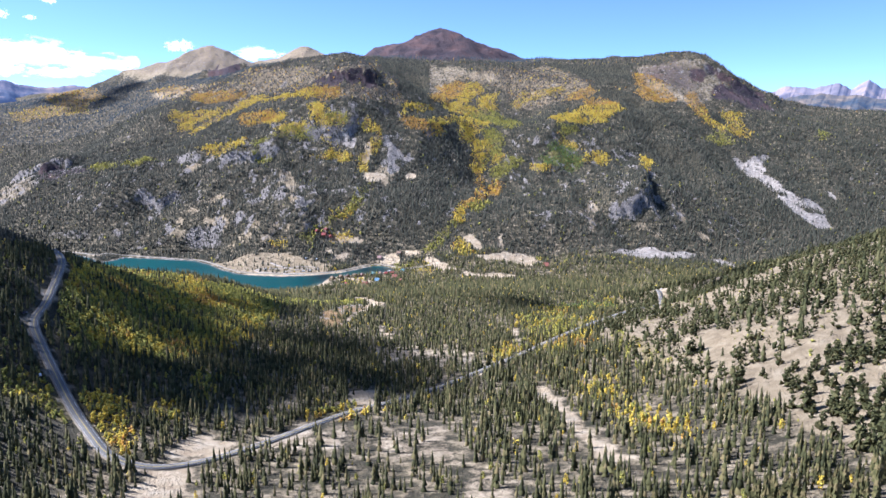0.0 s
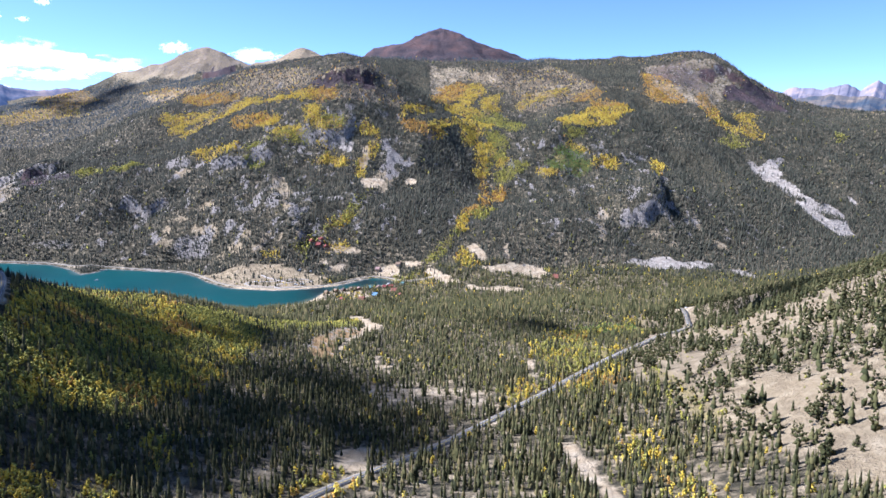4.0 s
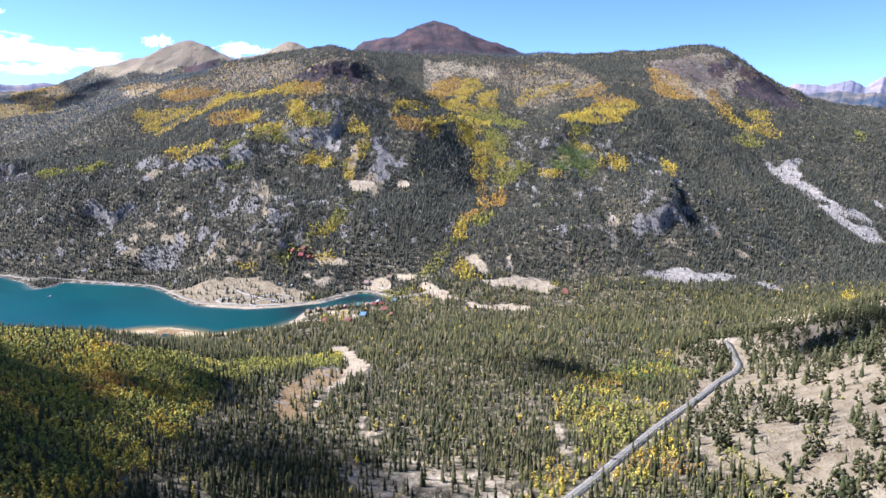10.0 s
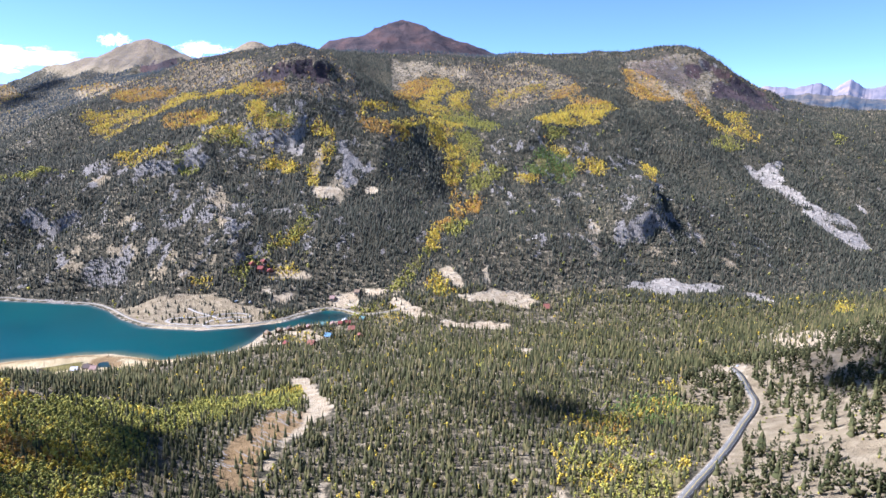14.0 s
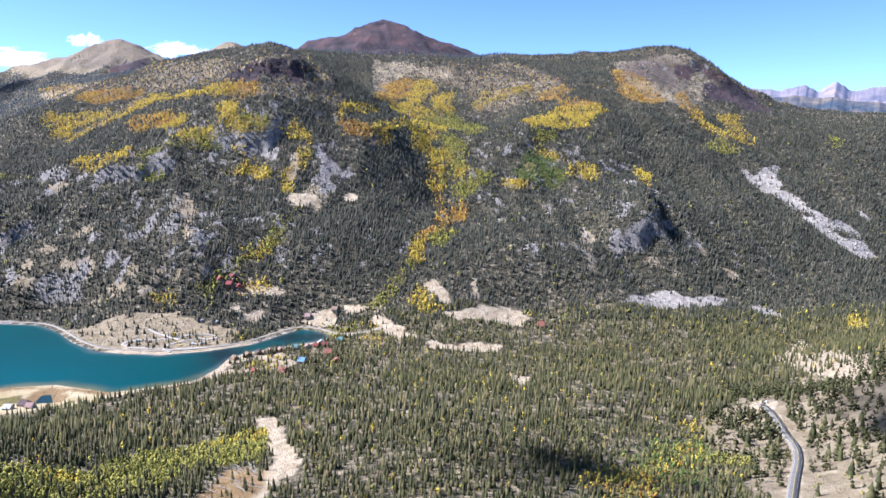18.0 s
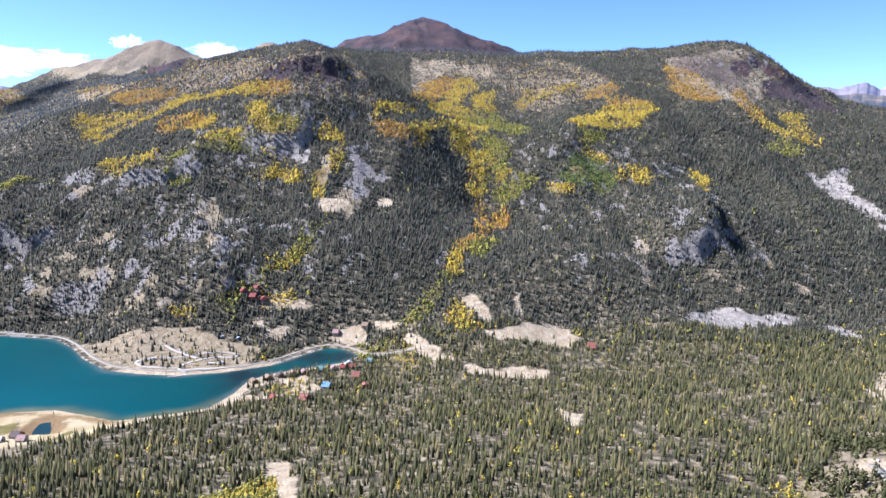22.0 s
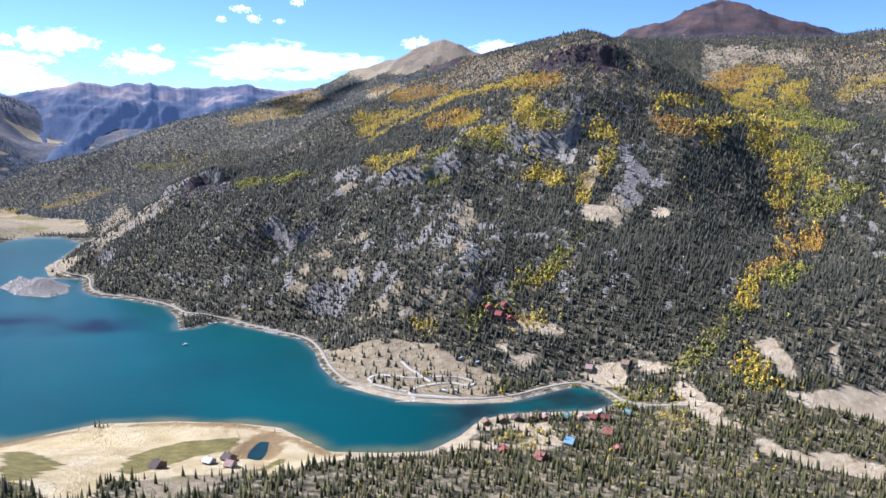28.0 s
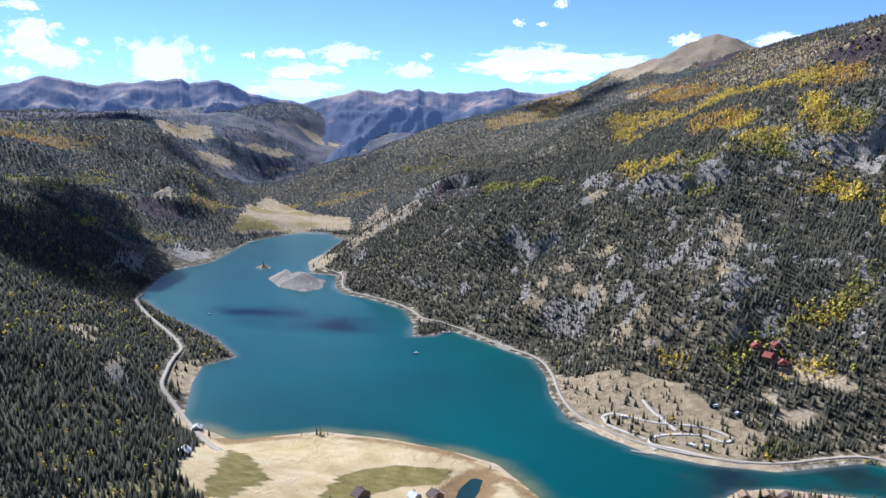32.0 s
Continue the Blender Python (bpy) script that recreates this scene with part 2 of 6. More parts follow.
def relief(x, y):
    z = bend(x, y)
    # separate tops
    for px, py, top, fall, rough in ((425, 3850, 818, 0.43, 0.045), (-874, 4617, 792, 0.44, 0.08), (-347, 5164, 852, 0.42, 0.1), (975, 3347, 622, 0.5, 0.1), (17, 2392, 508, 1.6, 0.02), (-22, 2380, 496, 1.7, 0.02), (52, 2400, 490, 1.6, 0.02)):
        d = np.hypot(x - px, y - py)
        spoke = np.arctan2(y - py, x - px)
        lump = fbm(x, y, 220, 4, 31) * (8 + rough * d) + (ridged(spoke * 260 + 900, d * 0.3, 150, 3, 33) - 0.5) * np.clip(d * 0.16, 0, 34)
        z = np.maximum(z, top - fall * np.sqrt(d * d + 250) + lump + fall * 16)
    z = z - 7 * smooth(380, 470, z) * smooth(3600, 3200, y)
    high = smooth(25, 160, z) * smooth(1450, 1900, y)
    z = z + high * ((ridged(x * 1.0, y * 0.45, 190, 4, 7) - 0.45) * 27 + fbm(x, y, 60, 4, 12) * 9)
    knob = smooth(1640, 1720, y) * smooth(2350, 2100, y) * (smooth(120, -100, x) * smooth(-1000, -700, x) + smooth(380, 450, x) * smooth(900, 780, x))
    z = z + high * knob * (ridged(x * 1.2, y * 0.8, 70, 3, 17) - 0.45) * 15
    dome = np.exp(-((x - 1300) / 250) ** 2 - ((y - 2640) / 230) ** 2)
    z = z + dome * (ridged(x + 0.5 * y, y * 0.25, 95, 4, 27) - 0.5) * 46
    z = z + (1 - high) * fbm(x, y, 120, 4, 3) * 4
    z = carve(x, y, z)
    lake = np.maximum(inside(x, y, LAKE), -400)
    island = np.maximum(inside(x, y, ISLAND), inside(x, y, ISLET))
    lake = np.where(island > -60, np.minimum(lake, -island), lake)
    pond = inside(x, y, POND)
    lake = np.where(pond > -12, np.maximum(lake, pond), lake)
    near = np.abs(lake) < 130
    shore_z = np.clip(-lake * 0.12, 0, 0.9) + np.clip(-lake, 0, 90) * 0.05
    z = np.where(near & (lake < 0), np.maximum(shore_z + (z - shore_z) * smooth(4, 85, -lake), np.clip(-lake * 0.1, 0, 0.5)), z)
    z = z + np.where(island > 0, np.clip(island, 0, 40) * 0.36 * (1 + 1.3 * fbm(x, y, 34, 3, 5)), 0)
    return np.where(lake >= 0, -np.minimum(lake * 0.14, 6), z)


def axis(stops):
    """Grid lines from (start, step) stops, the step gliding between them."""
    out, v = [], stops[0][0]
    while v < stops[-1][0]:
        out.append(v)
        v += np.interp(v, [s[0] for s in stops], [s[1] for s in stops])
    return np.array(out + [stops[-1][0]])


GX = axis([(-4600, 75), (-2600, 34), (-1100, 14), (-500, 9), (1000, 9), (1600, 16), (3600, 140)])
GY = axis([(-600, 70), (150, 14), (400, 7), (1300, 8), (2200, 10), (2900, 16), (3900, 24), (5250, 70)])
MX, MY = np.meshgrid(GX, GY)
GZ = relief(MX, MY)


def height(x, y):
    """The ground's height, by the sheet's own grid."""
    i, j = np.clip(np.searchsorted(GX, x) - 1, 0, len(GX) - 2), np.clip(np.searchsorted(GY, y) - 1, 0, len(GY) - 2)
    u, v = (x - GX[i]) / (GX[i + 1] - GX[i]), (y - GY[j]) / (GY[j + 1] - GY[j])
    a, b, c, d = GZ[j, i], GZ[j, i + 1], GZ[j + 1, i], GZ[j + 1, i + 1]
    return (a + (b - a) * u) * (1 - v) + (c + (d - c) * u) * v

# ---- land cover: kind and outline in the plan, placed to fit the camera's view ----
FACE_ASPEN = [
    ('gold', [(-649, 2661), (-611, 2650), (-550, 2693), (-475, 2633), (-476, 2570), (-516, 2560), (-551, 2532), (-560, 2489), (-589, 2494), (-605, 2553), (-640, 2604)]),
    ('gold', [(-542, 2498), (-486, 2494), (-449, 2579), (-409, 2675), (-361, 2664), (-215, 2377), (-226, 2355), (-326, 2549), (-369, 2546), (-415, 2523), (-456, 2484), (-489, 2402), (-545, 2455)]),
    ('rust', [(-653, 3036), (-503, 2831), (-403, 2728), (-444, 2696), (-552, 2767), (-612, 2817)]),
    ('rust', [(-1049, 3845), (-889, 3752), (-725, 3376), (-742, 3294), (-945, 3649)]),
    ('gold', [(-179, 2357), (-129, 2331), (-113, 2286), (-151, 2277), (-206, 2360)]),
]
UPPER_ASPEN = [
    ('rust', [(-129, 2322), (-60, 2279), (-51, 2222), (-97, 2238)]),
    ('gold', [(-147, 2231), (-116, 2227), (-92, 2152), (-49, 2138), (-42, 2104), (-78, 2105), (-115, 2128), (-135, 2157)]),
    ('lime', [(-86, 2149), (-49, 2152), (-36, 2117), (-66, 2110)]),
    ('rust', [(-375, 2431), (-305, 2347), (-261, 2317), (-254, 2265), (-277, 2255), (-312, 2239), (-358, 2313)]),
    ('gold', [(-277, 2255), (-241, 2264), (-215, 2217), (-233, 2207), (-259, 2215)]),
    ('gold', [(-240, 2173), (-204, 2176), (-161, 2165), (-152, 2133), (-199, 2128), (-231, 2110)]),
    ('lime', [(-201, 2151), (-126, 2114), (-132, 2108), (-186, 2116), (-229, 2096), (-265, 2106), (-231, 2114)]),
]
LEDGE_ASPEN = [
    ('gold', [(-467, 2180), (-417, 2167), (-350, 2132), (-311, 2106), (-314, 2065), (-363, 2086), (-437, 2154)]),
    ('lime', [(-309, 2096), (-277, 2109), (-253, 2101), (-262, 2088), (-293, 2073)]),
    ('gold', [(-96, 2097), (-78, 2089), (-66, 2079), (-78, 2072), (-96, 2079)]),
    ('gold', [(-127, 2037), (-88, 2043), (-65, 2041), (-42, 2039), (-29, 1997), (-46, 2004), (-65, 2029), (-98, 2022)]),
    ('lime', [(-283, 2042), (-264, 2040), (-238, 2031), (-253, 2020), (-276, 2029)]),
    ('gold', [(5, 2126), (30, 2134), (60, 2112), (54, 2096), (23, 2107)]),
    ('gold', [(35, 2063), (59, 2073), (52, 2050), (40, 2017), (22, 2005), (16, 1949), (5, 1941), (11, 2006), (28, 2031)]),
]
BENCH_ASPEN = [
    ('rust', [(138, 2163), (182, 2152), (206, 2131), (240, 2148), (245, 2134), (204, 2113), (167, 2121), (143, 2135)]),
    ('gold', [(205, 2125), (245, 2152), (245, 2134), (215, 2119)]),
    ('gold', [(135, 2214), (193, 2270), (229, 2288), (189, 2224), (141, 2197)]),
    ('gold', [(209, 2157), (273, 2244), (352, 2391), (329, 2293), (253, 2194), (207, 2143)]),
]
BENCH_ASPEN_MORE = [
    ('gold', [(308, 2293), (368, 2393), (429, 2388), (396, 2302), (369, 2274), (355, 2278), (349, 2201), (330, 2174), (309, 2170), (305, 2203)]),
    ('gold', [(349, 2201), (396, 2228), (401, 2182), (382, 2125), (360, 2084), (344, 2033), (336, 2026), (329, 2055), (336, 2095), (350, 2133)]),
    ('lime', [(396, 2302), (426, 2303), (435, 2241), (446, 2227), (427, 2145), (409, 2126), (387, 2115), (373, 2083), (359, 2076), (394, 2153), (404, 2195), (392, 2244)]),
]
GULLY_ASPEN = [
    ('gold', [(400, 2127), (423, 2126), (408, 2091), (386, 2082)]),
    ('lime', [(420, 2086), (447, 2088), (467, 2084), (437, 2045), (413, 2025), (385, 2017), (384, 2043)]),
    ('rust', [(338, 2033), (347, 2015), (339, 1978), (344, 1941), (325, 1877), (291, 1789), (264, 1759), (255, 1767), (288, 1830), (319, 1904), (335, 1987)]),
    ('lime', [(278, 1777), (326, 1827), (309, 1772), (287, 1740), (271, 1740)]),
]
GULLY_ASPEN_MORE = [
    ('gold', [(241, 1744), (257, 1762), (247, 1720), (236, 1712)]),
    ('gold', [(227, 1699), (240, 1707), (237, 1682), (224, 1680)]),
    ('lime', [(191, 1637), (209, 1667), (220, 1675), (210, 1651), (194, 1630), (176, 1597), (150, 1567), (141, 1564), (151, 1582), (178, 1611)]),
    ('rust', [(358, 1978), (383, 1980), (389, 1961), (370, 1921), (355, 1936)]),
    ('gold', [(224, 1610), (238, 1561), (243, 1535), (224, 1529), (216, 1559)]),
]
LODGE_ASPEN = [
    ('lime', [(-131, 1662), (-102, 1683), (-86, 1701), (-68, 1717), (-50, 1733), (-22, 1751), (-13, 1781), (1, 1818), (11, 1870), (21, 1879), (16, 1834), (-3, 1780), (-13, 1750), (-36, 1732), (-64, 1723), (-81, 1696), (-102, 1678), (-126, 1658)]),
    ('gold', [(-60, 1733), (-27, 1742), (-22, 1757), (-13, 1750), (-27, 1728), (-54, 1722)]),
    ('gold', [(-195, 1656), (-177, 1650), (-175, 1639), (-193, 1644)]),
    ('gold', [(-53, 1675), (-21, 1662), (-34, 1654), (-52, 1664)]),
    ('lime', [(-127, 1668), (-110, 1672), (-110, 1650), (-124, 1651)]),
    ('gold', [(123, 1514), (133, 1528), (155, 1497), (154, 1476), (133, 1486)]),
]
TOP_ASPEN = [
    ('gold', [(419, 2851), (471, 2827), (463, 2739), (415, 2664), (376, 2537), (361, 2491), (334, 2469), (367, 2637), (395, 2763)]),
    ('gold', [(282, 2423), (344, 2591), (376, 2537), (417, 2489), (394, 2450), (325, 2412), (287, 2353)]),
    ('gold', [(455, 2693), (512, 2711), (478, 2590), (475, 2537), (432, 2486), (428, 2549)]),
]
TOP_ASPEN_MORE = [
    ('lime', [(373, 2468), (470, 2511), (525, 2400), (516, 2305), (467, 2287), (442, 2379), (386, 2410)]),
    ('gold', [(612, 2678), (685, 2681), (757, 2675), (726, 2608), (666, 2613), (606, 2589), (562, 2550), (556, 2594), (584, 2638)]),
    ('rust', [(319, 2871), (397, 2891), (419, 2851), (383, 2741), (314, 2557), (265, 2408), (237, 2358)]),
    ('rust', [(769, 2627), (852, 2633), (853, 2585), (799, 2535), (743, 2526)]),
]
CROWN_ASPEN = [
    ('gold', [(619, 2294), (681, 2341), (762, 2431), (834, 2445), (886, 2447), (900, 2418), (838, 2370), (784, 2296), (742, 2289), (683, 2256), (635, 2249)]),
    ('lime', [(636, 2228), (682, 2231), (661, 2214), (628, 2203)]),
    ('rust', [(799, 2535), (874, 2501), (886, 2447), (834, 2445), (778, 2429)]),
    ('green', [(575, 2129), (621, 2161), (642, 2137), (655, 2093), (649, 2059), (617, 2043), (583, 2046), (545, 2052), (534, 2084), (572, 2096)]),
    ('gold', [(619, 2176), (653, 2149), (667, 2128), (649, 2116), (632, 2150), (615, 2163)]),
    ('gold', [(649, 2077), (680, 2104), (715, 2103), (740, 2076), (715, 2066), (669, 2057)]),
    ('gold', [(854, 2095), (866, 2067), (798, 1961)]),
    ('gold', [(509, 2044), (556, 2044), (545, 2011), (506, 2013)]),
]
DOME_ASPEN = [
    ('rust', [(1078, 2765), (1102, 2709), (1134, 2652), (1118, 2561), (1118, 2488), (1067, 2457), (1019, 2469), (1007, 2500), (1008, 2563)]),
    ('rust', [(1174, 2524), (1214, 2545), (1213, 2475), (1200, 2405), (1153, 2368), (1146, 2421)]),
    ('gold', [(1148, 2407), (1188, 2399), (1187, 2350), (1236, 2343), (1303, 2391), (1323, 2337), (1287, 2296), (1227, 2272), (1195, 2290), (1172, 2338)]),
    ('gold', [(1279, 2443), (1356, 2461), (1324, 2411), (1267, 2408)]),
    ('lime', [(1135, 2274), (1196, 2277), (1195, 2246), (1232, 2239), (1216, 2227), (1164, 2223), (1131, 2239)]),
    ('lime', [(1562, 2315), (1591, 2304), (1547, 2271)]),
]
GREY_TWIGS = [
    ('grey', [(367, 2951), (481, 2934), (638, 3019), (808, 3105), (835, 2799), (882, 2714), (819, 2589), (710, 2530), (609, 2533), (562, 2550), (566, 2713), (465, 2847)]),
    ('grey', [(-534, 2494), (-478, 2549), (-460, 2630), (-417, 2720), (-395, 2683), (-432, 2603), (-475, 2478)]),
    ('grey', [(-530, 3402), (-298, 2903), (-168, 2789), (-6, 2314), (7, 2308), (-88, 2335), (-110, 2339), (-140, 2301), (-312, 2650), (-406, 2747)]),
    ('grey', [(-53, 2276), (86, 2288), (154, 2297), (137, 2243), (32, 2210), (-45, 2216)]),
    ('grey', [(-1009, 3715), (-802, 3591), (-426, 2859), (-406, 2747), (-648, 3013)]),
    ('grey', [(8, 2317), (80, 3101), (128, 2316), (86, 2291), (47, 2319)]),
]
HIGH_BARE = [
    ('bare', [(1382, 2767), (1420, 2683), (1165, 2433), (1049, 2547), (1097, 2850)]),
    ('bare', [(-1181, 4318), (-700, 4419), (-899, 4160)]),
    ('bare', [(300, 3136), (430, 3112), (479, 2927), (404, 2938), (337, 2865), (244, 2421), (286, 2938)]),
    ('bare', [(435, 2953), (536, 2921), (550, 2804), (483, 2843), (436, 2899)]),
    ('basalt', [(1341, 2651), (1442, 2680), (1590, 2742), (1514, 2508), (1429, 2499), (1354, 2536), (1283, 2548)]),
    ('basalt', [(1284, 2732), (1337, 2735), (1316, 2677), (1258, 2664)]),
]
BASALT = [
    ('basalt', [(-751, 3826), (-793, 4303), (-584, 3785), (-538, 3392)]),
    ('basalt', [(-103, 2339), (-88, 2334), (-60, 2317), (-53, 2280), (-74, 2298), (-95, 2328)]),
    ('basalt', [(-53, 2313), (-7, 2302), (6, 2292), (-20, 2280), (-47, 2307)]),
    ('basalt', [(7, 2303), (47, 2315), (66, 2287), (32, 2260), (13, 2284)]),
    ('dark', [(82, 3219), (210, 3494), (300, 3136), (240, 2459), (282, 2423), (354, 2401), (272, 2242), (163, 2231), (128, 2316), (90, 2387)]),
    ('dark', [(804, 3250), (988, 2999), (1129, 2927), (1008, 2606), (868, 2674), (827, 3025)]),
    ('dark', [(852, 2633), (994, 2574), (988, 2478), (1092, 2369), (1017, 2290), (843, 2265), (896, 2430), (814, 2529)]),
]
# first ring: a shadowed stretch, imitated by thick trees and darker ground
DENSE_AND_SHADED = [
    ('dark', [(-62, 1976), (-17, 1938), (-15, 1852), (-43, 1780), (-69, 1733), (-105, 1715), (-99, 1765), (-78, 1875)]),
    ('dark', [(6, 1856), (226, 1898), (254, 1790), (214, 1667), (115, 1627), (62, 1660), (26, 1750)]),
    ('dark', [(739, 1831), (798, 1843), (760, 1747), (729, 1758), (716, 1770)]),
    ('dark', [(812, 2194), (1173, 2210), (1139, 2104), (886, 1982), (745, 1976)]),
]
WHITE_SLIDE = [
    ('scree', [(1177, 2164), (1191, 2123), (1237, 2144), (1288, 2192), (1299, 2183), (1233, 2102), (1229, 2052), (1230, 1988), (1236, 1946), (1239, 1901), (1286, 1922), (1290, 1872), (1258, 1800), (1252, 1769), (1207, 1757), (1192, 1789), (1184, 1832), (1185, 1879), (1188, 1951), (1187, 2012), (1165, 2048), (1157, 2096)]),
    ('scree', [(1366, 1991), (1383, 1964), (1383, 1918), (1364, 1914), (1357, 1951)]),
    ('scree', [(-43, 2082), (-25, 2094), (-7, 2076), (-13, 2047), (-36, 2062)]),
    ('scree', [(572, 1569), (656, 1632), (698, 1629), (701, 1603), (768, 1614), (797, 1606), (772, 1585), (699, 1572), (634, 1549), (589, 1561)]),
    ('scree', [(826, 1582), (858, 1565), (857, 1540), (821, 1543)]),
]
CRAG = [
    ('rock', [(59, 2076), (115, 2109), (126, 2084), (99, 2034), (133, 2007), (140, 2022), (144, 1997), (118, 1960), (82, 1932), (56, 1975), (63, 2020), (52, 2033)]),
    ('clay', [(11, 1941), (49, 1936), (71, 1927), (59, 1898), (27, 1885), (5, 1903)]),
    ('clay', [(117, 1945), (141, 1962), (156, 1936), (148, 1916), (121, 1931)]),
    ('dry', [(50, 1984), (118, 1966), (93, 1929), (64, 1884), (49, 1927)]),
    ('clay', [(11, 2055), (29, 2062), (40, 2039), (34, 2003), (16, 1973), (5, 1999), (17, 2024)]),
    ('rock', [(-298, 2100), (-228, 2091), (-235, 2057), (-190, 2048), (-257, 2048)]),
    ('rock', [(-194, 2084), (-126, 2104), (-89, 2064), (-111, 2047), (-168, 2048)]),
]
LOW_ROCK = [
    ('rock', [(-558, 2214), (-471, 2155), (-405, 2117), (-434, 2096), (-507, 2123), (-572, 2183)]),
    ('dry', [(-487, 2109), (-441, 2083), (-450, 2056), (-471, 2056)]),
    ('open', [(-390, 1890), (-356, 1910), (-342, 1874), (-375, 1870)]),
    ('open', [(-214, 1945), (-181, 1968), (-161, 1889), (-165, 1837), (-149, 1755), (-163, 1757), (-174, 1804), (-191, 1821), (-210, 1883)]),
    ('open', [(-264, 1727), (-251, 1732), (-235, 1718), (-237, 1706)]),
    ('open', [(-385, 1833), (-368, 1804), (-328, 1794), (-313, 1766), (-319, 1751), (-353, 1779), (-376, 1798)]),
    ('open', [(-464, 1832), (-449, 1845), (-430, 1828), (-435, 1814)]),
    ('open', [(-471, 1811), (-421, 1794), (-409, 1784), (-435, 1781)]),
]
LOW_OPEN = [
    ('open', [(-436, 1863), (-412, 1863), (-395, 1838), (-415, 1840)]),
    ('open', [(-280, 1718), (-261, 1715), (-248, 1689), (-258, 1674), (-276, 1698)]),
    ('open', [(-235, 1671), (-214, 1675), (-205, 1670), (-220, 1655)]),
    ('open', [(-211, 1684), (-198, 1711), (-186, 1715), (-191, 1692), (-202, 1680)]),
    ('open', [(-174, 1693), (-161, 1702), (-162, 1687), (-170, 1681)]),
    ('open', [(-145, 1673), (-129, 1697), (-124, 1691), (-131, 1672)]),
    ('open', [(-190, 1747), (-179, 1754), (-178, 1728), (-185, 1725)]),
    ('open', [(-114, 1772), (-103, 1787), (-105, 1774)]),
    ('open', [(-309, 1706), (-290, 1703), (-291, 1686)]),
]
RIGHT_OPEN = [
    ('open', [(605, 1857), (617, 1825), (610, 1781), (570, 1754)]),
    ('rock', [(640, 1784), (656, 1779), (654, 1746), (629, 1717), (625, 1747)]),
    ('rock', [(686, 1861), (685, 1792), (712, 1775), (702, 1745), (684, 1737), (665, 1759)]),
    ('open', [(689, 1723), (715, 1727), (715, 1692), (691, 1701)]),
    ('open', [(727, 1709), (741, 1676), (720, 1669)]),
    ('open', [(834, 1796), (832, 1740), (811, 1724), (815, 1768)]),
    ('open', [(842, 1719), (863, 1684), (866, 1660), (844, 1664), (837, 1690)]),
    ('rock', [(448, 1724), (481, 1748), (446, 1663), (423, 1629), (417, 1650)]),
    ('open', [(443, 1643), (460, 1650), (447, 1625), (432, 1602)]),
    ('open', [(572, 1744), (584, 1741), (555, 1649), (545, 1664)]),
]
FOOT_CLAY = [
    ('clay', [(226, 1625), (254, 1619), (263, 1593), (273, 1573), (265, 1543), (255, 1551), (244, 1592)]),
    ('clay', [(315, 1624), (324, 1611), (322, 1577), (308, 1566)]),
    ('clay', [(262, 1521), (316, 1560), (344, 1561), (392, 1562), (393, 1522), (361, 1493), (327, 1498), (302, 1503), (257, 1497)]),
    ('clay', [(42, 1609), (86, 1597), (85, 1580), (45, 1588)]),
]
FOOT_CLAY_MORE = [
    ('clay', [(141, 1564), (167, 1523), (186, 1482), (162, 1485), (134, 1536)]),
    ('clay', [(95, 1608), (138, 1580), (137, 1567), (99, 1591)]),
    ('clay', [(211, 1435), (239, 1413), (281, 1419), (291, 1397), (248, 1384), (221, 1401), (202, 1425)]),
    ('dry', [(507, 1559), (561, 1567), (548, 1539), (510, 1542)]),
    ('clay', [(-84, 1675), (-30, 1667), (7, 1656), (7, 1640), (-47, 1651), (-74, 1663)]),
]
WEST_ASPEN = [
    ('lime', [(-1954, 1740), (-1812, 1713), (-1758, 1768), (-2110, 2041), (-2162, 2155), (-1819, 1873), (-1700, 1735), (-1740, 1702), (-1806, 1682)]),
    ('gold', [(-1784, 1947), (-1780, 1970), (-1756, 1962), (-1747, 1927)]),
    ('lime', [(-1622, 1879), (-1596, 1949), (-1576, 2003), (-1545, 1929), (-1585, 1877)]),
    ('lime', [(-1489, 1668), (-1640, 1787), (-1598, 1776), (-1458, 1662)]),
    ('gold', [(-1773, 2164), (-1937, 2385), (-1880, 2432), (-1728, 2219), (-1760, 2164)]),
    ('gold', [(-2125, 2838), (-2034, 2874), (-1990, 2800), (-2069, 2800)]),
    ('gold', [(-1943, 2877), (-1821, 2940), (-1760, 2970), (-1838, 2893), (-1906, 2854)]),
    ('lime', [(-1778, 3174), (-1676, 3192), (-1587, 3225), (-1652, 3160)]),
    ('gold', [(-2202, 2095), (-2216, 2150), (-2183, 2178), (-2179, 2118)]),
]
FAR_ASPEN = [
    ('dry', [(-2847, 2804), (-3132, 3180), (-3064, 3301), (-2944, 3185), (-2745, 2888), (-2399, 2530)]),
    ('gold', [(-2785, 2775), (-3085, 3144), (-3019, 3194), (-2746, 2859)]),
    ('dry', [(-2551, 2769), (-2762, 3053), (-2762, 3185), (-2576, 2963), (-2555, 2827)]),
    ('dry', [(-2909, 3243), (-2830, 3394), (-2692, 3537), (-2691, 3416), (-2815, 3304)]),
    ('dry', [(-2749, 3208), (-2690, 3336), (-2569, 3452), (-2632, 3356), (-2713, 3246)]),
    ('dry', [(-3067, 3873), (-2957, 3944), (-2779, 3941), (-2490, 3846), (-2498, 3809), (-2779, 3892), (-2978, 3872)]),
    ('gold', [(-1654, 3693), (-1586, 3782), (-1452, 3860), (-1351, 3885), (-1309, 3736), (-1470, 3729), (-1549, 3614)]),
]
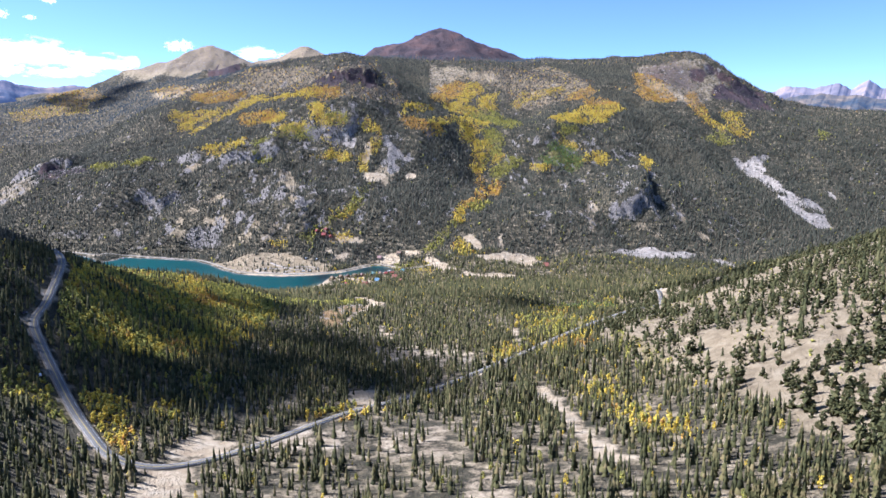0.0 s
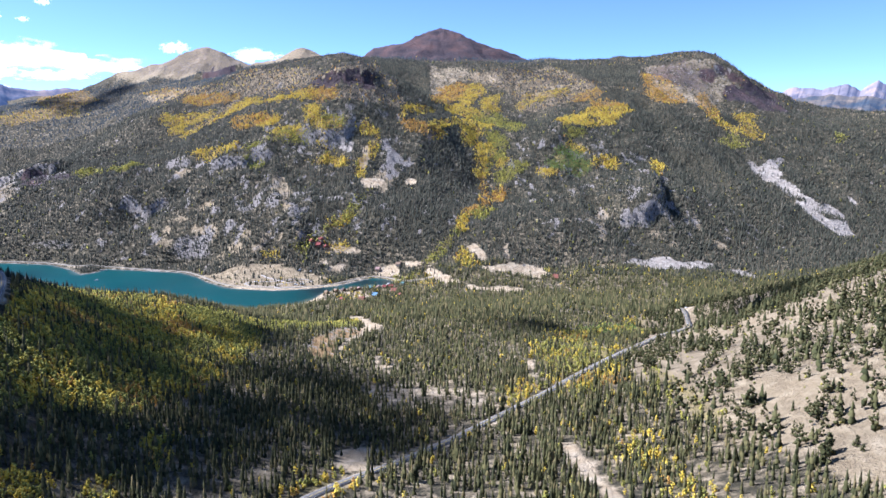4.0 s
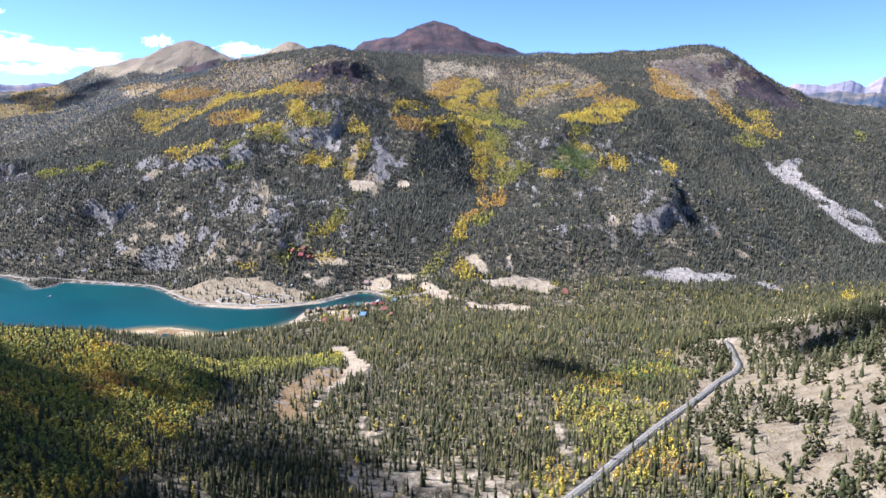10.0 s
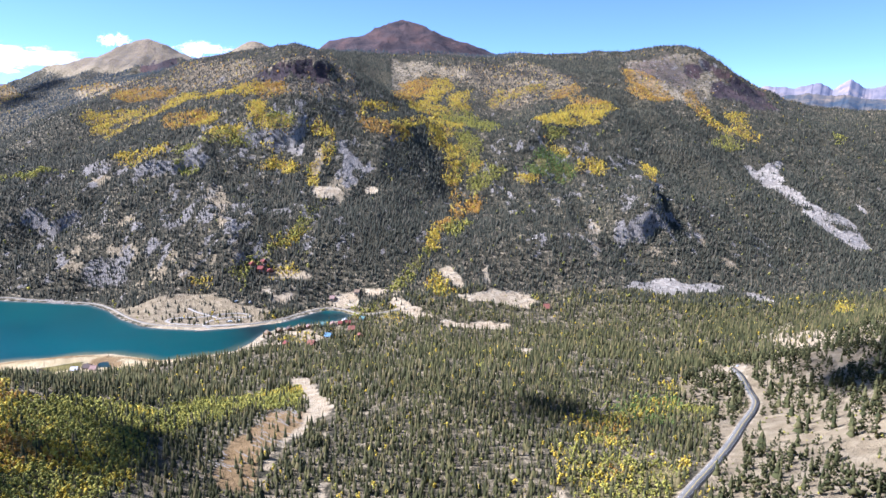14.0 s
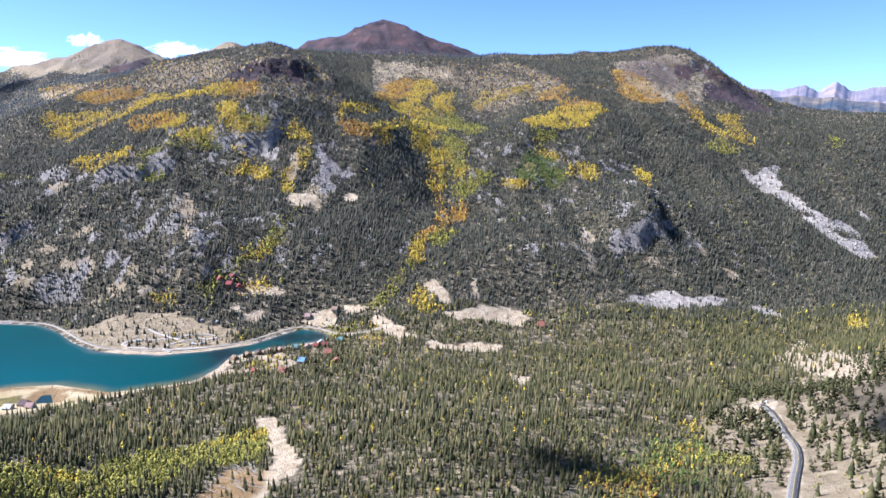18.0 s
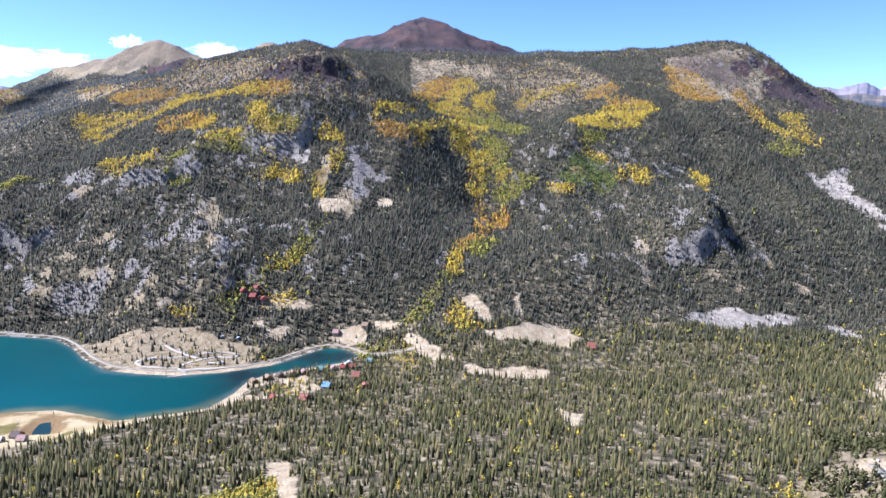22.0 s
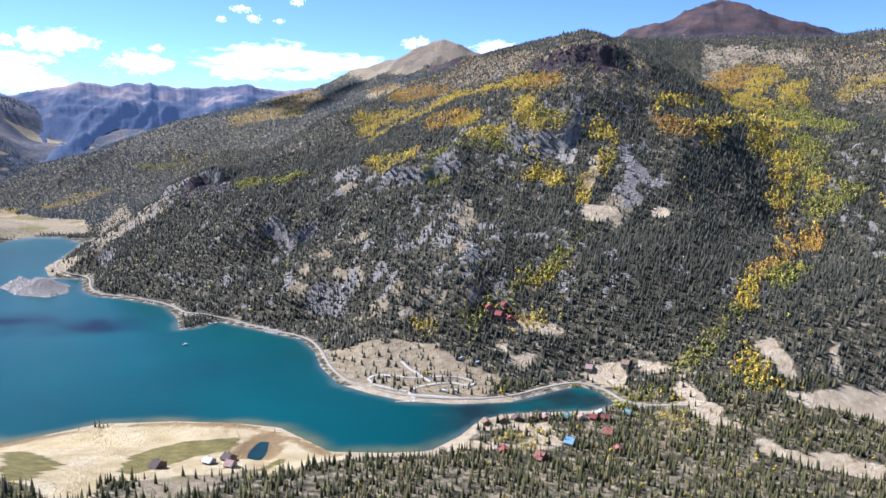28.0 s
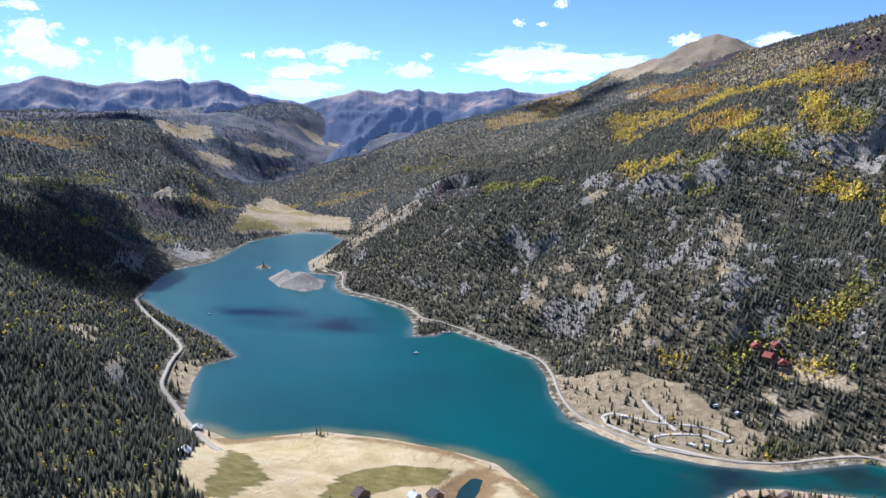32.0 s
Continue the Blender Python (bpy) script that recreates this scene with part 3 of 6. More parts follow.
WEST_ROCK = [
    ('basalt', [(-1754, 1952), (-1776, 2099), (-1764, 2137), (-1715, 2108), (-1683, 1995), (-1700, 1941)]),
    ('dark', [(-2388, 2546), (-2374, 2584), (-2280, 2488), (-2275, 2392), (-2350, 2353)]),
    ('dry', [(-2096, 2252), (-1850, 2154), (-1798, 2134), (-1802, 2062)]),
    ('rock', [(-1568, 1962), (-1533, 1970), (-1518, 2032), (-1397, 1933), (-1396, 1867), (-1438, 1852)]),
    ('rust', [(-2536, 2004), (-2486, 2087), (-2473, 2216), (-2429, 2339), (-2439, 2237), (-2280, 1982), (-2303, 1894)]),
    ('meadow', [(-1618, 2168), (-1665, 2250), (-2217, 2817), (-2288, 2928), (-2130, 2874), (-2013, 2822), (-1795, 2722), (-1622, 2711), (-1427, 2502), (-1566, 2483), (-1619, 2341)]),
]
SPUR = [
    ('gold', [(-1644, 3658), (-1535, 3714), (-1421, 3766), (-1208, 3655), (-1261, 3655), (-1425, 3660), (-1513, 3569), (-1573, 3557)]),
    ('rust', [(-1566, 3943), (-2566, 6326), (-1452, 4223), (-1270, 3899), (-1340, 3831), (-1442, 3808)]),
    ('lime', [(-782, 2215), (-724, 2241), (-708, 2181), (-751, 2185)]),
    ('lime', [(-674, 2198), (-603, 2193), (-593, 2184), (-629, 2135)]),
    ('gold', [(-1915, 2949), (-1805, 2995), (-1749, 3018), (-1790, 2960)]),
    ('basalt', [(-903, 2151), (-941, 2257), (-890, 2273), (-823, 2235), (-768, 2190), (-823, 2185), (-847, 2130)]),
    ('bare', [(-1490, 2600), (-1612, 2896), (-1001, 2275), (-956, 2254), (-1035, 2230), (-1382, 2567), (-1037, 2087)]),
]
DUST = [
    ('gold', [(122, 1513), (133, 1519), (153, 1488), (151, 1476), (137, 1486), (123, 1499)]),
    ('lime', [(87, 1541), (111, 1534), (110, 1513), (88, 1518)]),
    ('gold', [(-66, 1671), (-31, 1670), (-33, 1660), (-60, 1660)]),
    ('clay', [(33, 1603), (53, 1613), (88, 1601), (88, 1556), (68, 1560), (41, 1580)]),
    ('clay', [(145, 1567), (155, 1586), (157, 1531), (163, 1495), (187, 1465), (201, 1449), (175, 1454), (150, 1479), (145, 1523)]),
]
DUST_MORE = [
    ('clay', [(238, 1624), (260, 1623), (259, 1581), (244, 1580), (237, 1597)]),
    ('clay', [(313, 1611), (325, 1623), (323, 1589), (312, 1580)]),
    ('clay', [(241, 1527), (281, 1530), (320, 1552), (356, 1559), (351, 1543), (301, 1521), (253, 1505)]),
    ('clay', [(202, 1422), (227, 1420), (245, 1413), (283, 1412), (313, 1405), (303, 1376), (251, 1377), (231, 1394), (204, 1406)]),
    ('speck', [(-100, 1619), (-65, 1635), (-19, 1620), (-29, 1588), (-71, 1583)]),
]
HILL_ASPEN = [
    ('mixed', [(-252, 612), (-242, 810), (-159, 783), (-120, 691), (-163, 548), (-198, 501)]),
    ('gold', [(-211, 861), (-188, 859), (-160, 781), (-175, 773)]),
    ('lime', [(-183, 874), (-169, 904), (-116, 949), (-79, 1021), (-61, 961), (-89, 878), (-124, 857), (-164, 831)]),
    ('lime', [(-88, 1012), (-12, 1089), (-2, 990), (-73, 977)]),
    ('mixed', [(-184, 829), (-106, 864), (-108, 806), (-110, 742), (-157, 726), (-175, 773)]),
    ('gold', [(-133, 811), (-110, 824), (-103, 789), (-121, 782)]),
]
ROAD_ASPEN = [
    ('gold', [(-122, 521), (-113, 535), (-104, 494), (-113, 488)]),
    ('gold', [(132, 668), (151, 665), (146, 632), (128, 635)]),
    ('mixed', [(193, 827), (233, 783), (247, 750), (203, 640), (171, 690)]),
    ('gold', [(177, 517), (182, 516), (182, 479), (173, 416), (184, 378), (175, 360), (164, 383), (166, 435), (169, 484)]),
]
ROADSIDE = [
    ('gold', [(-172, 455), (-157, 457), (-144, 427), (-134, 392), (-139, 390), (-157, 424)]),
    ('gold', [(-114, 495), (-114, 514), (-108, 508), (-106, 495)]),
    ('gold', [(-124, 442), (-124, 456), (-119, 452), (-118, 442)]),
    ('lime', [(-225, 459), (-215, 464), (-186, 450), (-168, 427), (-168, 417), (-186, 434), (-214, 434)]),
    ('gold', [(-124, 525), (-114, 532), (-106, 497), (-115, 493)]),
    ('gold', [(-132, 461), (-124, 464), (-121, 449), (-127, 447)]),
    ('gold', [(-32, 473), (-17, 482), (-1, 499), (-1, 474), (-20, 456), (-31, 456)]),
    ('gold', [(131, 667), (152, 670), (145, 634), (128, 636)]),
]
THICKET = [
    ('mixed', [(195, 752), (231, 776), (246, 722), (225, 676), (206, 661), (181, 623), (175, 661)]),
    ('lime', [(246, 645), (250, 594), (237, 517), (226, 524), (231, 585)]),
    ('green', [(287, 928), (337, 963), (361, 952), (327, 898), (281, 869), (269, 888)]),
    ('mixed', [(252, 897), (274, 888), (239, 807), (225, 827)]),
    ('mixed', [(216, 765), (237, 756), (238, 734), (220, 712), (212, 736)]),
]
LOW_ASPEN = [
    ('gold', [(122, 1511), (149, 1479), (141, 1450), (117, 1477)]),
    ('lime', [(18, 1563), (77, 1562), (93, 1507), (37, 1524)]),
    ('gold', [(-30, 1404), (3, 1412), (6, 1381), (-24, 1365)]),
]
BARE_ROCK = [
    ('rock', [(-900, 2162), (-900, 2262), (-810, 2275), (-799, 2182), (-859, 2131)]),
    ('bare', [(-1316, 2314), (-1523, 2811), (-917, 2169), (-892, 2111), (-983, 2061), (-1024, 2030)]),
    ('rock', [(-564, 2217), (-435, 2154), (-411, 2101), (-515, 2134)]),
]
PALE_DIRT = [
    ('dry', [(-327, 1619), (-210, 1634), (-153, 1608), (-66, 1556), (-73, 1497), (-141, 1472), (-233, 1506)]),
]
VALLEY_CLAY = [
    ('clay', [(270, 1274), (287, 1196), (259, 1150)]),
    ('speck', [(633, 1259), (817, 1436), (663, 1126), (566, 1015), (582, 1105)]),
    ('clay', [(138, 544), (149, 550), (145, 497), (143, 449), (137, 406), (136, 372), (140, 357), (139, 333), (132, 328), (119, 340), (126, 371), (126, 404), (131, 468), (133, 514)]),
    ('speck', [(-5, 409), (52, 451), (54, 381), (82, 310), (72, 283), (44, 295), (46, 353)]),
]
NEAR_CLAY = [
    ('clay', [(428, 1000), (432, 1014), (446, 1016), (450, 1000), (440, 990)]),
    ('clay', [(-111, 400), (-105, 432), (-74, 419), (-99, 393)]),
    ('clay', [(-13, 545), (12, 556), (13, 531), (-1, 483)]),
    ('clay', [(165, 758), (173, 756), (163, 695), (156, 697)]),
    ('speck', [(6, 707), (68, 725), (124, 656), (115, 622), (17, 638)]),
    ('clay', [(-112, 382), (-97, 393), (-88, 343), (-116, 324)]),
    ('speck', [(-65, 434), (-1, 446), (-8, 396), (-75, 410)]),
    ('speck', [(-85, 1504), (28, 1462), (27, 1392), (7, 1373), (-99, 1349)]),
]
FLAT = [
    ('meadow', [(-358, 1284), (-339, 1310), (-295, 1331), (-278, 1315), (-308, 1270), (-314, 1181), (-347, 1242)]),
    ('meadow', [(-504, 1250), (-440, 1224), (-354, 1170), (-340, 1139), (-358, 1134)]),
    ('dry', [(-892, 1315), (-899, 1348), (-784, 1287), (-768, 1256)]),
    ('dry', [(-672, 1231), (-722, 1288), (-646, 1226), (-643, 1211)]),
    ('dry', [(-769, 1375), (-762, 1424), (-656, 1325), (-682, 1320)]),
    ('dry', [(-1148, 1973), (-1342, 2250), (-1056, 2027), (-1064, 1998)]),
]

FLAT2 = [
    ('dry', [(-349, 1251), (-267, 1319), (-203, 1322), (-191, 1269), (-232, 1209), (-251, 1129)]),
]
HILL_ASPEN2 = [
    ('lime', [(-154, 774), (-125, 795), (-116, 764), (-144, 753)]),
    ('mixed', [(-244, 636), (-515, 1552), (-214, 902), (-133, 865), (-161, 748), (-170, 641), (-168, 568), (-197, 517), (-234, 575)]),
    ('gold', [(-211, 536), (-177, 584), (-172, 559), (-204, 520)]),
]
GROVE = [
    ('lime', [(275, 914), (353, 976), (373, 973), (348, 935), (377, 922), (358, 886), (326, 895), (284, 895)]),
    ('gold', [(359, 997), (382, 993), (367, 972), (347, 974)]),
    ('gold', [(233, 892), (273, 897), (230, 820), (207, 829)]),
    ('mixed', [(226, 785), (253, 764), (226, 711), (204, 733)]),
    ('gold', [(939, 1478), (973, 1498), (911, 1411), (898, 1422)]),
]
BANK = [
    ('bank', [(-50, 809), (-51, 852), (-41, 903), (-21, 981), (3, 966), (7, 921), (-2, 893), (-15, 855), (-21, 824), (-22, 789), (-34, 792)]),
    ('clay', [(-14, 1138), (5, 1134), (24, 1035), (33, 967), (31, 939), (16, 934), (9, 897), (-1, 880), (-9, 838), (-17, 811), (-22, 811), (-15, 846), (-8, 884), (3, 938), (11, 982)]),
    ('clay', [(19, 799), (26, 799), (30, 776), (38, 767), (37, 758), (20, 763)]),
]
BANK2 = [
    ('meadow', [(-306, 1160), (-348, 1265), (-337, 1312), (-287, 1333), (-280, 1289), (-301, 1258), (-296, 1195)]),
    ('meadow', [(-431, 1187), (-369, 1159), (-335, 1135), (-322, 1110), (-332, 1092)]),
    ('meadow', [(-223, 1250), (-231, 1310), (-216, 1280), (-218, 1248)]),
]

SAND = [
    ('sand', [(-537, 1249), (-523, 1275), (-477, 1298), (-411, 1343), (-315, 1371), (-248, 1354), (-182, 1326), (-156, 1318), (-190, 1291), (-201, 1269), (-214, 1241), (-233, 1245), (-241, 1223), (-268, 1208), (-281, 1176), (-296, 1157), (-268, 1095), (-281, 1076), (-311, 1094), (-332, 1092), (-373, 1104)]),
    ('lime', [(-307, 1249), (-288, 1257), (-251, 1199), (-266, 1190)]),
]
PATCHES = (FACE_ASPEN + UPPER_ASPEN + LEDGE_ASPEN + BENCH_ASPEN + BENCH_ASPEN_MORE + GULLY_ASPEN + GULLY_ASPEN_MORE + LODGE_ASPEN + TOP_ASPEN + TOP_ASPEN_MORE + CROWN_ASPEN + DOME_ASPEN + GREY_TWIGS + HIGH_BARE + BASALT + DENSE_AND_SHADED + WHITE_SLIDE + CRAG + LOW_ROCK + LOW_OPEN + RIGHT_OPEN + FOOT_CLAY + FOOT_CLAY_MORE + WEST_ASPEN + FAR_ASPEN + WEST_ROCK
           + SPUR + DUST + DUST_MORE + HILL_ASPEN + ROAD_ASPEN + ROADSIDE + THICKET + LOW_ASPEN + BARE_ROCK + PALE_DIRT + VALLEY_CLAY + NEAR_CLAY + FLAT + FLAT2 + HILL_ASPEN2 + GROVE + BANK + BANK2 + SAND)
KINDS = ("gold", "rust", "lime", "green", "open", "mixed", "grey", "rock", "scree", "clay", "speck", "dry", "sand", "meadow", "bare", "pond", "dark", "basalt", "bank")
SOFT = ("gold", "rust", "lime", "green", "grey", "mixed")
HIGHWAY = [(-330, 800), (-300, 745), (-262, 660), (-250, 610), (-238, 560), (-236, 530), (-215, 497), (-197, 470), (-175, 435), (-153, 404), (-138, 385), (-118, 378), (-98, 386),
           (-70, 410), (-44, 436), (-10, 478), (25, 523), (68, 566), (96, 593), (125, 619), (150, 640), (172, 659), (207, 694), (238, 724), (273, 756), (300, 783), (325, 811), (356, 849), (385, 882), (409, 915), (418, 940), (433, 980), (438, 1003)]
SHORE_ROAD = [(150, 1500), (110, 1510), (83, 1523), (65, 1556), (31, 1577), (-2, 1554), (-46, 1505), (-102, 1485), (-156, 1480), (-202, 1493), (-248, 1513), (-291, 1563), (-325, 1621), (-371, 1677), (-428, 1696),
              (-496, 1722), (-545, 1745), (-618, 1745), (-686, 1806), (-786, 1838), (-865, 1847), (-918, 1880), (-1000, 1982), (-1060, 1975), (-1166, 2062), (-1228, 2186), (-1345, 2390)]
WEST_ROAD = [(-480, 1225), (-565, 1259), (-640, 1290), (-680, 1300), (-710, 1325), (-770, 1380), (-800, 1420), (-860, 1450), (-1000, 1500), (-1150, 1570), (-1200, 1620)]


def cover_at(x, y):
    """How far each kind of land cover holds at the places, 0 to 1."""
    x, y = np.asarray(x, float), np.asarray(y, float)
    shape, x, y = x.shape, x.ravel(), y.ravel()
    wob, nib = fbm(x, y, 38, 4, 77) * 15, fbm(x, y, 11, 3, 78) * 6
    out = {k: np.zeros(len(x)) for k in KINDS}
    for kind, ring in PATCHES:
        rx, ry = [p[0] for p in ring], [p[1] for p in ring]
        m = (x > min(rx) - 30) & (x < max(rx) + 30) & (y > min(ry) - 30) & (y < max(ry) + 30)
        if m.any():
            d = inside(x[m], y[m], ring) + wob[m] * min(1.0 if kind in SOFT or kind in ("rock", "bare", "dark", "dry") else 0.3, (max(rx) - min(rx)) / 40) + nib[m] * 0.7
            out[kind][m] = np.maximum(out[kind][m], smooth(-14, 12, d + 7) if kind in SOFT else smooth(-9, 2, d) if kind == "scree" else smooth(-4, 5, d))
    low = smooth(1640, 1700, y) * smooth(2320, 2050, y) * np.maximum(smooth(150, -150, x) * smooth(-900, -500, x), 0.85 * smooth(380, 450, x) * smooth(900, 760, x))
    crag = 0.9 * fbm(x * 1.35 + 0.3 * y, y * 0.6, 19, 4, 41) + 0.26 * fbm(x, y, 200, 2, 43) - 0.43 + 0.30 * low
    out["crag"] = smooth(0.02, 0.11, crag) * smooth(1620, 1680, y) * smooth(2950, 2700, y)
    right = smooth(-14, 14, x - np.interp(y, [0, 300, 470, 560, 660, 740, 820, 907, 945, 1000, 1030, 1130], [220, 222, 226, 228, 238, 258, 316, 358, 358, 378, 425, 470]) + fbm(x, y, 60, 3, 9) * 16)
    out["hillside"] = right * smooth(1150, 1090, y + 0.12 * x - 60) * (y < 1400)
    lake = inside(x, y, LAKE)
    mottle = smooth(-0.28, 0.12, fbm(x * 1.3, y * 0.7, 24, 4, 55))
    out["rock"] = out["rock"] * (0.25 + 0.75 * mottle)
    out["scree"] = out["scree"] * (0.2 + 0.8 * smooth(-0.45, 0.0, fbm(x + 0.5 * y, y * 0.6, 30, 4, 56)))
    out["speck"] = out["speck"] * np.where(y > 1380, smooth(-0.12, 0.2, fbm(x, y, 34, 4, 57)), 1)
    isle = np.maximum(inside(x, y, ISLAND), inside(x, y, ISLET))
    out["lake"] = np.maximum(np.where(isle > -60, np.minimum(lake, -isle), lake), inside(x, y, POND))
    out["road"] = np.minimum(np.minimum(along(x, y, HIGHWAY)[0], along(x, y, SHORE_ROAD)[0] + 1), along(x, y, WEST_ROAD)[0] + 1)
    return {k: v.reshape(shape) for k, v in out.items()}

# ---- materials ----
def mat(name, rough=0.9):
    m = bpy.data.materials.new(name)
    m.use_nodes = True
    b = m.node_tree.nodes["Principled BSDF"]
    b.inputs["Roughness"].default_value = rough
    b.inputs["Specular IOR Level"].default_value = 0.2
    return m, m.node_tree, b


def node(nt, kind, **values):
    n = nt.nodes.new(kind)
    for k, v in values.items():
        if k in ("Scale", "Detail", "Roughness", "Distortion", "Strength", "Distance", "W", "Randomness"):
            n.inputs[k].default_value = v
    return n


def ramp(nt, source, stops):
    r = nt.nodes.new("ShaderNodeValToRGB")
    while len(r.color_ramp.elements) < len(stops):
        r.color_ramp.elements.new(0.5)
    for e, (pos, col) in zip(r.color_ramp.elements, stops):
        e.position, e.color = pos, (*col, 1)
    nt.links.new(source, r.inputs[0])
    return r.outputs[0]


def mixed(nt, fac, a, b, mode='MIX'):
    n = nt.nodes.new("ShaderNodeMix")
    n.data_type, n.blend_type = 'RGBA', mode
    for source, socket in ((fac, n.inputs[0]), (a, n.inputs[6]), (b, n.inputs[7])):
        if isinstance(source, bpy.types.NodeSocket):
            nt.links.new(source, socket)
        else:
            socket.default_value = (*source, 1) if isinstance(source, tuple) else source
    return n.outputs[2]


def calc(nt, op, a, b=0.0, c=0.0):
    n = nt.nodes.new("ShaderNodeMath")
    n.operation = op
    for source, socket in zip((a, b, c), n.inputs):
        if isinstance(source, bpy.types.NodeSocket):
            nt.links.new(source, socket)
        else:
            socket.default_value = source
    return n.outputs[0]


def place_noise(nt, scale, detail=4.0, rough=0.55):
    geo = nt.nodes.new("ShaderNodeNewGeometry")
    n = node(nt, "ShaderNodeTexNoise", Scale=scale, Detail=detail, Roughness=rough)
    nt.links.new(geo.outputs["Position"], n.inputs["Vector"])
    return n.outputs["Fac"]


def bumped(nt, b, height_socket, strength=0.5, distance=1.0):
    n = node(nt, "ShaderNodeBump", Strength=strength, Distance=distance)
    nt.links.new(height_socket, n.inputs["Height"])
    nt.links.new(n.outputs[0], b.inputs["Normal"])


def leaf_mat(name, stops, rough=0.85):
    """Foliage whose colour goes from tree to tree."""
    m, nt, b = mat(name, rough)
    geo = nt.nodes.new("ShaderNodeNewGeometry")
    col = ramp(nt, geo.outputs["Random Per Island"], stops)
    speck = place_noise(nt, 1.3, 2.0, 0.7)
    col = mixed(nt, calc(nt, 'MULTIPLY', speck, 0.3), col, tuple(c * 0.35 for c in stops[0][1]))
    nt.links.new(col, b.inputs["Base Color"])
    b.inputs["Specular IOR Level"].default_value = 0.15
    return m


def plain_mat(name, a, c, scale=2.0, rough=0.85, bump=0.2, spec=0.2):
    m, nt, b = mat(name, rough)
    n = place_noise(nt, scale)
    nt.links.new(ramp(nt, n, [(0.3, a), (0.7, c)]), b.inputs["Base Color"])
    b.inputs["Specular IOR Level"].default_value = spec
    if bump:
        bumped(nt, b, n, bump, 0.3)
    return m


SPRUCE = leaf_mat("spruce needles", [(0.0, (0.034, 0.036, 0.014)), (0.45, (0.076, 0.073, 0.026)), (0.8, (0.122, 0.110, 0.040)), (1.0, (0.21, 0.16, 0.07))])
# the same spruces, haze and shade toned into the needle colour
TONED_SPRUCE = leaf_mat("spruce needles, haze and shade in the colour", [(0.0, (0.026, 0.028, 0.019)), (0.5, (0.052, 0.052, 0.034)), (0.85, (0.084, 0.080, 0.054)), (1.0, (0.15, 0.125, 0.086))])
# spruces far off, with bluish haze painted into the colour
HAZE_SPRUCE = leaf_mat("far spruce needles with painted haze", [(0.0, (0.034, 0.046, 0.056)), (0.5, (0.052, 0.066, 0.074)), (1.0, (0.088, 0.094, 0.088))])
PINE = leaf_mat("pine needles", [(0.0, (0.040, 0.044, 0.016)), (0.6, (0.086, 0.084, 0.030)), (1.0, (0.15, 0.130, 0.052))])
GOLD = leaf_mat("golden aspen leaves", [(0.0, (0.52, 0.36, 0.04)), (0.5, (0.72, 0.51, 0.055)), (1.0, (0.76, 0.62, 0.12))])
RUST = leaf_mat("rust aspen leaves", [(0.0, (0.42, 0.21, 0.05)), (0.5, (0.60, 0.33, 0.05)), (1.0, (0.58, 0.40, 0.14))])
LIME = leaf_mat("lime aspen leaves", [(0.0, (0.17, 0.175, 0.042)), (0.5, (0.33, 0.31, 0.065)), (1.0, (0.54, 0.45, 0.085))])
GREEN = leaf_mat("green aspen leaves", [(0.0, (0.09, 0.14, 0.035)), (0.5, (0.16, 0.22, 0.06)), (1.0, (0.28, 0.30, 0.075))])
GREY = leaf_mat("bare grey aspen twigs", [(0.0, (0.085, 0.078, 0.068)), (0.6, (0.13, 0.116, 0.098)), (1.0, (0.18, 0.148, 0.11))])
BARK = plain_mat("bark", (0.06, 0.045, 0.03), (0.14, 0.11, 0.08), 3.0)
PALE_BARK = plain_mat("pale aspen bark", (0.30, 0.28, 0.22), (0.55, 0.52, 0.44), 3.0)

